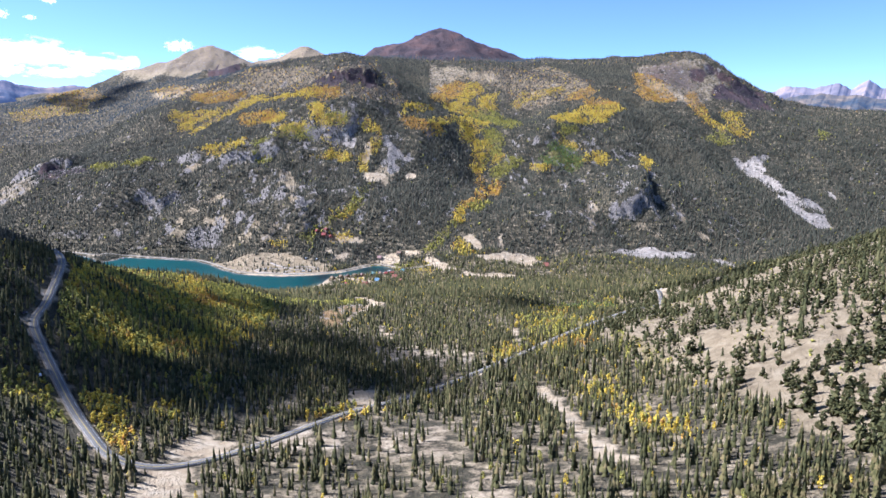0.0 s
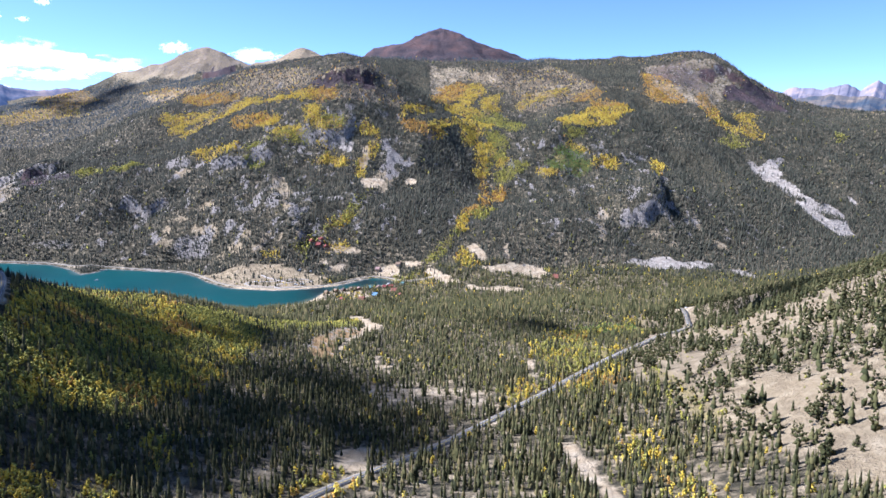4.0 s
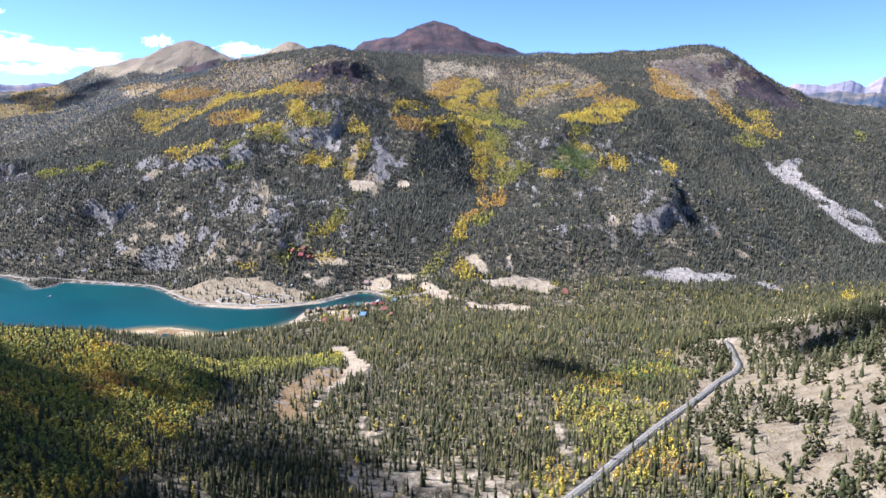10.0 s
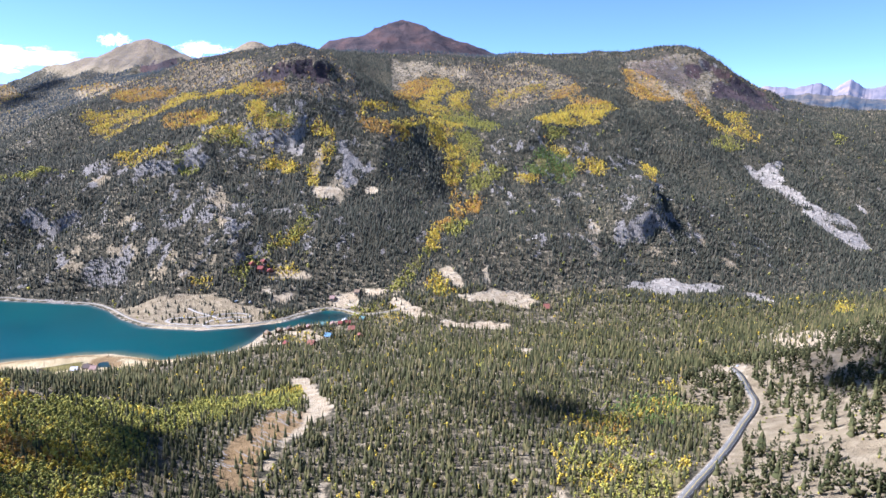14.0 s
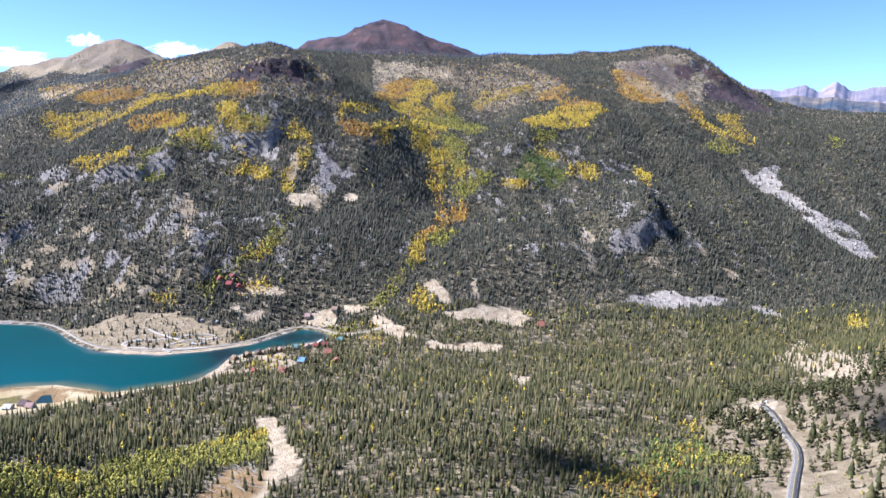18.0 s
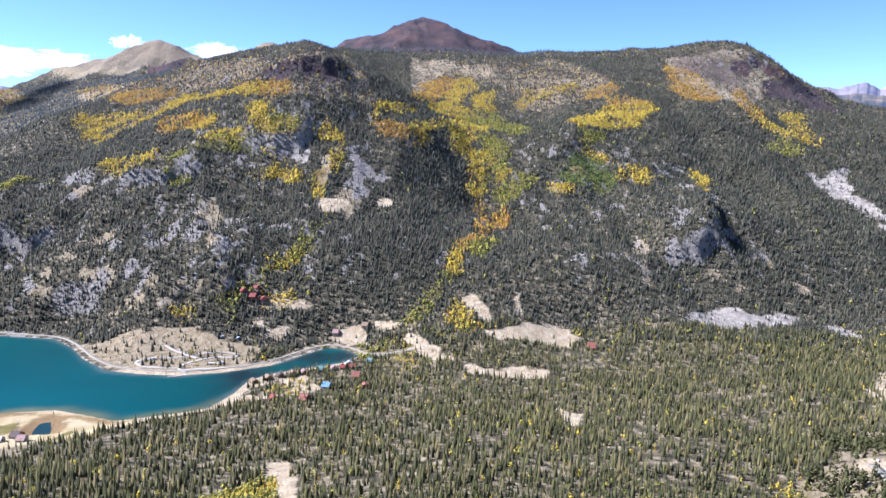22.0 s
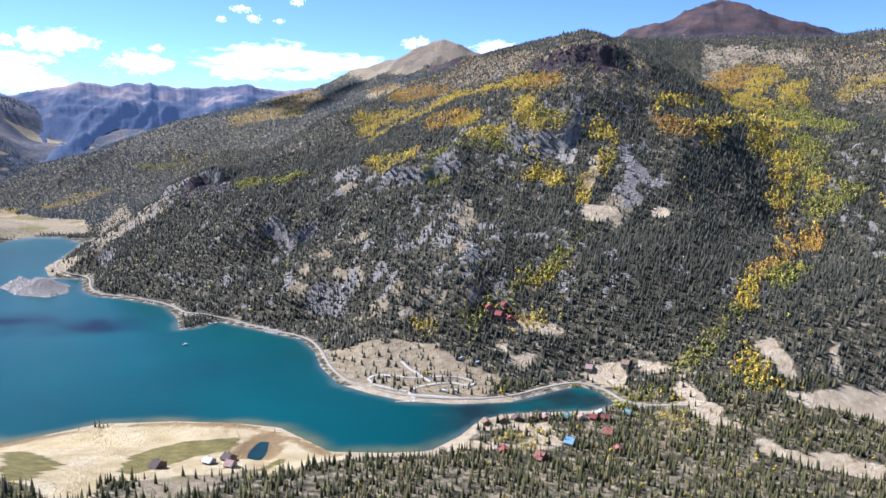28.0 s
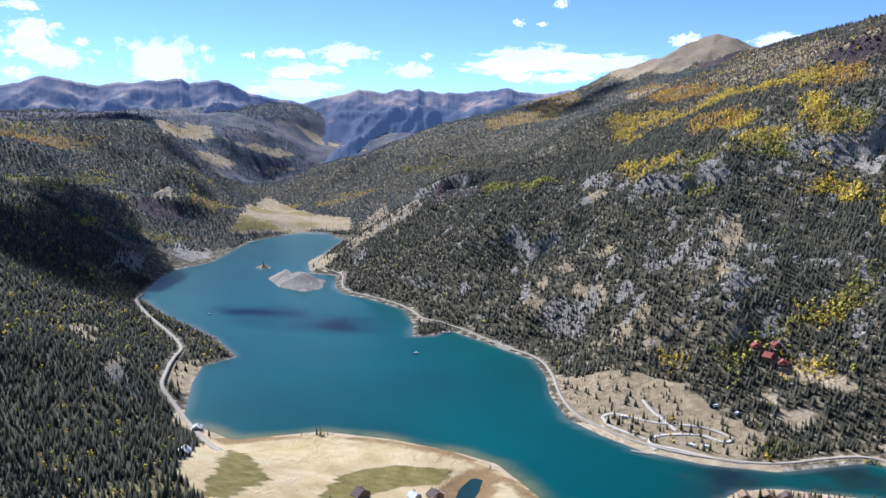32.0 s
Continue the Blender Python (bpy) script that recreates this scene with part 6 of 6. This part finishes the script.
def house(name, x, y, wide, deep, turn, roof, wall, label, tall=2.8, chimney=True, porch=False):
    """A gabled house: walls, two roof slopes, door, windows with frames, chimney."""
    z = float(height(np.array([x]), np.array([y]))[0])
    at = new(name)
    at.matrix_world = pose(x, y, z, 0, 0, turn)
    w, d, rise = wide / 2, deep / 2, wide * 0.32
    part("wall", prism([(-w, -1.5), (w, -1.5), (w, tall), (0, tall + rise), (-w, tall)], -d, d), wall, at)
    for s in (-1, 1):
        part("roof_slope", prism([(0, tall + rise + 0.06), (s * (w + 0.6), tall - 0.6 * rise / w + 0.06), (s * (w + 0.6), tall - 0.6 * rise / w + 0.28), (0, tall + rise + 0.3)], -d - 0.6, d + 0.6), roof, at)
    part("ridge_cap", box(-0.2, 0.2, -d - 0.62, d + 0.62, tall + rise + 0.24, tall + rise + 0.38), roof, at)
    door = part("door", box(-0.5, 0.5, -d - 0.08, -d + 0.02, 0, 2.05, 0.02), DOOR, at)
    part("door_handle", box(0.32, 0.42, -d - 0.14, -d - 0.07, 0.95, 1.05), STONE, door, "metal door handle")
    for sx in (-1, 1):
        for side in (-1, 1):
            wx = sx * w * 0.62
            frame_ = part("window", box(wx - 0.62, wx + 0.62, side * d - 0.07, side * d + 0.07, 0.85, 2.1), TRIM, at)
            part("pane", box(wx - 0.5, wx + 0.5, side * d - 0.09, side * d + 0.09, 0.97, 1.98), GLASS, frame_)
    for s in (-1, 1):
        frame_ = part("window", box(s * w - 0.07, s * w + 0.07, -0.9, 0.9, 0.85, 2.1), TRIM, at)
        part("pane", box(s * w - 0.09, s * w + 0.09, -0.78, 0.78, 0.97, 1.98), GLASS, frame_)
    if chimney:
        part("chimney", box(w * 0.35, w * 0.35 + 0.8, d * 0.3, d * 0.3 + 0.8, tall, tall + rise + 0.9, 0.03), STONE, at)
    if porch:
        part("porch_deck", box(-w, w, -d - 2.4, -d - 0.1, -1.2, 0.12), PLANK, at)
        part("porch_roof", prism([(-w - 0.2, tall - 0.35), (w + 0.2, tall - 0.35), (w + 0.2, tall - 0.2), (-w - 0.2, tall - 0.2)], -d - 2.6, -d - 0.55), roof, at)
        for px in (-w + 0.15, 0, w - 0.15):
            part("porch_post", box(px - 0.09, px + 0.09, -d - 2.3, -d - 2.12, 0.1, tall - 0.3), LOG, at)
    return tagged(at, label, "house", group="lakeside houses")


for x, y, wide, deep, turn, roof, wall, words in (
        (-57, 1425, 8, 9, 30, "brown", LOG, "brown-roofed log cabin on the lake shore"), (-41, 1436, 9, 9, 25, "brown", LOG, "brown-roofed log cabin on the lake shore"),
        (-27, 1443, 8, 8, 20, "dark", LOG, "dark-roofed log cabin on the lake shore"), (-12, 1449, 9, 9, 15, "brown", LOG, "brown-roofed log cabin on the lake shore"),
        (3, 1452, 8, 9, 10, "pink", LOG, "cabin with faded pink-brown roof by the water"), (25, 1460, 11, 9, 75, "teal", PLANK, "house with teal metal roof by the water"),
        (40, 1462, 8, 8, 10, "pink", PLANK, "small house with faded pinkish roof"), (52, 1464, 8, 7, 80, "red", LOG, "low house with red metal roof"),
        (64, 1466, 9, 8, 85, "red", LOG, "house with bright red metal roof"), (60, 1478, 8, 7, 0, "white", PLANK, "white-roofed house at the lake outlet"),
        (88, 1484, 9, 8, 60, "teal", PLANK, "house with pale teal roof near the outlet"), (32, 1398, 12, 9, 70, "blue", PLANK, "house with light blue metal roof in trees"),
        (68, 1430, 13, 9, 80, "rust", LOG, "long house with rust-red roof among spruces"), (-28, 1360, 9, 8, 20, "red", LOG, "small red-roofed cabin among golden aspens"),
        (8, 1352, 14, 9, 60, "rust", LOG, "large cabin with rust-red roof in the forest"), (78, 1393, 8, 8, 10, "rust", LOG, "orange-roofed cabin among spruces"),
        (-262, 1263, 11, 9, 70, "dark", LOG, "dark brown house beside the pond"), (-272, 1248, 9, 8, 80, "white", PLANK, "house with white metal roof beside the pond"),
        (-250, 1246, 10, 7, 85, "pink", PLANK, "low house with pale brown roof beside the pond"), (-300, 1215, 13, 8, 80, "dark", LOG, "long dark cabin on the grey flat"),
        (-563, 1261, 9, 8, 40, "white", PLANK, "white-roofed house beside the west road"), (-427, 1148, 10, 8, 35, "white", PLANK, "white-roofed house in the woods"),
        (42, 1604, 12, 8, 80, "pink", PLANK, "pale-roofed building on bare ground"), (86, 1600, 12, 9, 70, "brown", PLANK, "brown-roofed building at the mountain foot"),
        (398, 1490, 18, 9, 85, "rust", LOG, "long rust-roofed barn at the valley edge")):
    house("house", x, y, wide, deep, turn, ROOFS[roof], wall, words)
for x, y, wide, deep, turn in ((-99, 1680, 11, 10, 20), (-84, 1672, 14, 9, 75), (-68, 1668, 11, 9, 10), (-80, 1688, 9, 9, 40)):
    house("lodge", x, y, wide, deep, turn, ROOFS["red"], LOG, "mountain lodge building with bright red roof", 4.2, porch=True)

# vehicles
TYRE = plain_mat("black tyre", (0.02, 0.02, 0.02), (0.04, 0.04, 0.04), 3.0, 0.9)
STEEL = plain_mat("grey steel", (0.35, 0.35, 0.36), (0.5, 0.5, 0.5), 2.0, 0.4)
LAMP = plain_mat("clear lamp glass", (0.7, 0.7, 0.68), (0.8, 0.8, 0.78), 2.0, 0.2, 0, 0.5)
TAIL = plain_mat("red lamp glass", (0.35, 0.02, 0.02), (0.45, 0.03, 0.03), 2.0, 0.25, 0, 0.5)


def wheel(at, x, y, r=0.34):
    bm = tube(r, -0.11, 0.11, 14)
    bmesh.ops.transform(bm, matrix=Matrix.Translation((x, y, r)) @ Matrix.Rotation(math.pi / 2, 4, 'X'), verts=bm.verts[:])
    tyre = part("tyre", bm, TYRE, at)
    bm = tube(r * 0.55, -0.12, 0.12, 10)
    bmesh.ops.transform(bm, matrix=Matrix.Translation((x, y, r)) @ Matrix.Rotation(math.pi / 2, 4, 'X'), verts=bm.verts[:])
    part("rim", bm, STEEL, tyre)


def car(x, y, turn, colour, label):
    at = new("car")
    at.matrix_world = pose(x, y, float(height(np.array([x]), np.array([y]))[0]) + 0.1, 0, 0, turn)
    coat = paint(label.split()[0] + " car paint", colour, 0.3, 0.05)
    part("body", prism([(-2.25, 0.35), (2.2, 0.35), (2.25, 0.75), (1.2, 0.98), (-2.2, 1.0), (-2.3, 0.7)], -0.88, 0.88), coat, at)
    part("cabin", prism([(1.0, 0.98), (0.35, 1.5), (-1.5, 1.52), (-2.1, 1.0)], -0.78, 0.78), coat, at)
    part("windscreen", prism([(1.02, 1.0), (0.42, 1.47), (0.48, 1.47), (1.08, 1.0)], -0.7, 0.7), GLASS, at)
    for s in (-1, 1):
        part("side_window", prism([(0.75, 1.03), (0.3, 1.44), (-1.45, 1.46), (-1.85, 1.05)], s * 0.78 - 0.02, s * 0.78 + 0.02), GLASS, at)
        part("headlight", box(2.14, 2.28, s * 0.62 - 0.2, s * 0.62 + 0.2, 0.6, 0.76), LAMP, at)
        part("tail_light", box(-2.32, -2.2, s * 0.66 - 0.14, s * 0.66 + 0.14, 0.72, 0.92), TAIL, at)
        part("bumper", box(s * 2.24 - 0.07, s * 2.24 + 0.07, -0.86, 0.86, 0.34, 0.52, 0.02), STEEL, at)
        for wx in (-1.4, 1.4):
            wheel(at, wx, s * 0.82)
    return tagged(at, label, "car", group="parked cars")


car(-247, 530, 100, (0.7, 0.7, 0.7), "white car parked beside the mountain road")
car(-244, 540, 95, (0.05, 0.05, 0.06), "black car parked beside the mountain road")
car(-205, 466, 120, (0.75, 0.75, 0.74), "white car parked on the gravel shoulder")
car(30, 612, 50, (0.7, 0.7, 0.69), "white car on a clearing by the road")
car(446, 1005, 40, (0.6, 0.6, 0.62), "silver car at the roadside pull-out")


def camper(x, y, turn, label):
    at = new("camper_van")
    at.matrix_world = pose(x, y, float(height(np.array([x]), np.array([y]))[0]) + 0.1, 0, 0, turn)
    shell = paint("white camper shell", (0.75, 0.75, 0.73), 0.4, 0.06)
    part("body", box(-3.6, 2.4, -1.2, 1.2, 0.6, 3.0, 0.12), shell, at)
    part("cab", prism([(2.3, 0.5), (3.9, 0.5), (3.95, 1.2), (3.3, 1.4), (2.9, 2.1), (2.3, 2.1)], -1.05, 1.05), shell, at)
    part("windscreen", prism([(3.36, 1.4), (2.98, 2.04), (3.04, 2.06), (3.44, 1.4)], -0.9, 0.9), GLASS, at)
    part("stripe", box(-3.62, 2.42, -1.22, 1.22, 1.2, 1.4), ROOFS["blue"], at)
    for s in (-1, 1):
        part("side_window", box(-1.8, -0.2, s * 1.2 - 0.03, s * 1.2 + 0.03, 1.6, 2.3), GLASS, at)
        for wx in (-2.0, 2.9):
            wheel(at, wx, s * 1.0, 0.42)
    part("roof_vent", box(-1.4, -0.7, -0.35, 0.35, 3.0, 3.2), STEEL, at)
    return tagged(at, label, "camper van", group="camper vans")


for x, y, turn in ((-201, 1533, 20), (-109, 1507, 170), (-120, 1589, 60), (-97, 1585, 75), (-121, 1502, 160)):
    camper(x, y, turn, "white camper van on the lakeside campground")

# campground lanes, dock, boats
LOOPS = ([(-222, 1524), (-219, 1538), (-203, 1541), (-170, 1536), (-141, 1544), (-124, 1550), (-100, 1548), (-90, 1540), (-96, 1528), (-112, 1533), (-123, 1532), (-155, 1512), (-161, 1495), (-157, 1484), (-133, 1488), (-112, 1487), (-84, 1490), (-68, 1496)],
         [(-222, 1524), (-207, 1506), (-185, 1499), (-161, 1493)],
         [(-197, 1583), (-183, 1565), (-162, 1548), (-143, 1528)],
         [(-157, 1484), (-147, 1475)])
LANE = plain_mat("pale dusty lane", (0.36, 0.31, 0.25), (0.48, 0.43, 0.36), 0.3, 0.95, 0.1)
for lane in LOOPS:
    tagged(ribbon("campground_lane", lane, 2.3, 0.35, LANE, thick=0.8, base=2.5), "pale gravel lane of the campground", "lane", kind="structure")
WOOD = paint("weathered dock wood", (0.30, 0.27, 0.23), 0.9)
dock = new("dock")
dock.matrix_world = pose(-160, 1465, 0.7, 0, 0, 10)
part("beam", box(-9, 9, -0.1, 0.1, -0.25, -0.05), WOOD, dock)
for k in range(24):
    part("plank", box(-9 + k * 0.75, -8.32 + k * 0.75, -1.6, 1.6, -0.04, 0.06), WOOD, dock)
for k in range(5):
    bm = tube(0.16, -4.5, 0.6, 8)
    bmesh.ops.translate(bm, vec=(-8.5 + k * 4.25, -1.5, 0), verts=bm.verts[:])
    part("pile", bm, WOOD, dock)
tagged(dock, "weathered wooden boat dock at the lake edge", "dock")


def boat(x, y, turn, label, long=6.5):
    at = new("pontoon_boat")
    at.matrix_world = pose(x, y, 0.0, 0, 0, turn)
    for s in (-1, 1):
        bm = tube(0.38, -long / 2, long / 2, 10)
        bmesh.ops.transform(bm, matrix=Matrix.Translation((0, s * 0.95, 0.15)) @ Matrix.Rotation(math.pi / 2, 4, 'Y'), verts=bm.verts[:])
        part("pontoon", bm, STEEL, at)
    part("deck", box(-long / 2, long / 2, -1.3, 1.3, 0.5, 0.64), PLANK, at)
    for s in (-1, 1):
        part("side_rail", box(-long / 2, long / 2, s * 1.25 - 0.04, s * 1.25 + 0.04, 0.64, 1.35), LAMP, at)
    part("canopy", box(-1.6, 1.6, -1.3, 1.3, 2.3, 2.42, 0.04), LAMP, at, "white canopy")
    for px, py in ((-1.5, -1.2), (-1.5, 1.2), (1.5, -1.2), (1.5, 1.2)):
        part("canopy_post", box(px - 0.04, px + 0.04, py - 0.04, py + 0.04, 0.6, 2.32), STEEL, at)
    part("motor", box(-long / 2 - 0.5, -long / 2, -0.25, 0.25, 0.1, 1.1, 0.05), TYRE, at)
    return tagged(at, label, "boat", group="boats")


boat(-529, 1603, 30, "white pontoon boat floating on the lake", 9)
boat(-548, 1716, 70, "white pontoon boat moored by the gravel spit")
boat(-556, 1712, 80, "white pontoon boat moored by the gravel spit", 5.5)
boat(-959, 1588, 15, "small dark boat floating near the wooded shore")

# fallen and standing dead trunks on the eroded bank, some in place of tree-shadow streaks
SNAG = plain_mat("grey dead wood", (0.22, 0.19, 0.16), (0.42, 0.38, 0.32), 2.0)
r = np.random.default_rng(12)
bm = tube(0.34, 0, 15, 6, 0.08)
for v in bm.verts:
    v.co.x += 0.02 * v.co.z
log = new("fallen_trunk")
part("trunk", bm, SNAG, log)
bm = bmesh.new()
for k in range(6):
    bmesh.ops.create_cone(bm, cap_ends=True, segments=4, radius1=0.06, radius2=0.01, depth=1.2, matrix=Matrix.Translation((0, 0, 3 + k)) @ Matrix.Rotation(k * 1.9, 4, 'Z') @ Matrix.Rotation(1.1, 4, 'X') @ Matrix.Translation((0, 0, 0.6)))
part("branch_stubs", bm, SNAG, log)
tagged(log, "grey dead spruce trunk lying on the eroded orange bank", "dead tree", group="dead trunks on the bank")
bank = next(ring for kind, ring in PATCHES if kind == "bank")
spots = []
while len(spots) < 70:
    lx, ly = r.uniform(min(p[0] for p in bank), max(p[0] for p in bank)), r.uniform(min(p[1] for p in bank), max(p[1] for p in bank))
    if inside(lx, ly, bank) > -4:
        spots.append((lx, ly))
for k, (lx, ly) in enumerate(spots):
    lz = float(height(np.array([lx]), np.array([ly]))[0])
    m = pose(lx, ly, lz + 0.25, r.uniform(-98, -84), 0, r.uniform(30, 62))
    if k:
        copy_thing(log, m)
    else:
        log.matrix_world = m

# boulders on the screes
BOULDER = plain_mat("pale boulder", (0.26, 0.228, 0.19), (0.48, 0.42, 0.35), 0.6, 0.95, 0.5)
def rock_shape(seed):
    q = np.random.default_rng(seed)
    b = bmesh.new()
    bmesh.ops.create_icosphere(b, subdivisions=1, radius=1)
    for v in b.verts:
        v.co *= q.uniform(0.65, 1.2)
        v.co.z *= 0.7
    p, f = np.array([tuple(v.co) for v in b.verts]), np.array([[v.index for v in face.verts] for face in b.faces])
    b.free()
    return p, f


ROCKS = [rock_shape(s) for s in range(8)]
bx, by = scatter(-1000, 1700, 1640, 2900, 9)
c = cover_at(bx, by)
m = (np.maximum.reduce([c["scree"] * 0.55, c["rock"] * 0.6, c["crag"] * 0.42, c["bare"] * 0.2]) > rng.uniform(0, 1, len(bx))) & (c["lake"] < -12)
stand("boulder_field", ROCKS, bx[m], by[m], rng.uniform(0.8, 3.4, m.sum()) ** 1.15, BOULDER, "pale boulders and broken rock on the slopes", 0.2)
bx, by = scatter(200, 800, 250, 1150, 7)
c = cover_at(bx, by)
m = (c["hillside"] > 0.5) & (rng.uniform(0, 1, len(bx)) < 0.12) & (c["road"] > 8)
stand("sage_brush", [puff_tree(3, 90 + s, 0.6, 0.1, 0.6) for s in range(5)], bx[m], by[m], rng.uniform(0.8, 2.0, m.sum()), LIME, "low dry brush on the pale hillside", 0.1)
bx, by = scatter(-480, 100, 1490, 1790, 9)
c = cover_at(bx, by)
m = (c["lake"] < -7) & (c["lake"] > -40) & (c["road"] > 4.5) & (rng.uniform(0, 1, len(bx)) < 0.12)
stand("shore_bushes", [puff_tree(5, 70 + s, 0.5, 0.1, 0.5) for s in range(6)], bx[m], by[m], rng.uniform(1.5, 4, m.sum()), LIME, "olive bushes along the lake shore", 0.1)

# trees that stand closest, one by one
def mesh_of(name, shape, material, squash=1.0):
    p, f = shape
    me = bpy.data.meshes.new(name)
    me.from_pydata([(a * squash, b * squash, h) for a, b, h in p], [], [tuple(int(i) for i in t) for t in f])
    me.materials.append(material)
    return me


def trunk_shape(low, high, wide):
    bm_ = tube(wide, low, high, 7, wide * 0.3)
    p = np.array([tuple(v.co) for v in bm_.verts])
    f = [tuple(v.index for v in face.verts) for face in bm_.faces]
    bm_.free()
    return p, f


for what, name, crowns, material, bark, words, cat in (
        ("spruce", "spruce_tree", [cone_tree(9, 10, 200 + s, 0.18) for s in range(6)], SPRUCE, BARK, "tall narrow dark green spruce on pale soil", "spruce"),
        ("pine", "pine_tree", [puff_tree(34, 300 + s, 0.30, 0.08, 0.32, 0.75) for s in range(6)], PINE, BARK, "bushy olive-green pine on dry tan hillside", "pine"),
        ("gold", "aspen_tree", [puff_tree(36, 400 + s, 0.21, 0.2, 0.30) for s in range(4)], GOLD, PALE_BARK, "golden yellow autumn aspen with pale trunk", "aspen"),
        ("lime", "aspen_tree", [puff_tree(36, 500 + s, 0.21, 0.2, 0.30) for s in range(4)], LIME, PALE_BARK, "yellow-green aspen with pale trunk", "aspen")):
    if what not in CLOSE:
        continue
    xs, ys, tall = CLOSE[what]
    zs = height(xs, ys)
    stem = bpy.data.meshes.new("trunk")
    p, f = trunk_shape(0.0, 0.8, 0.018)
    stem.from_pydata([tuple(q) for q in p], [], f)
    stem.materials.append(bark)
    crowns = [mesh_of("crown", s, material) for s in crowns]
    for k, (tx, ty, tz, th) in enumerate(zip(xs, ys, zs, tall)):
        tree = new(name)
        for pn, me in (("trunk", stem), ("crown", crowns[k % len(crowns)])):
            ob = new(pn, me)
            ob.parent = tree
        tree.matrix_world = pose(tx, ty, tz - 0.25, 0, 0, float(rng.uniform(0, 360))) @ Matrix.Diagonal((th, th, th, 1))
        tagged(tree, words, cat, group=name.replace("_tree", " trees by the road"))
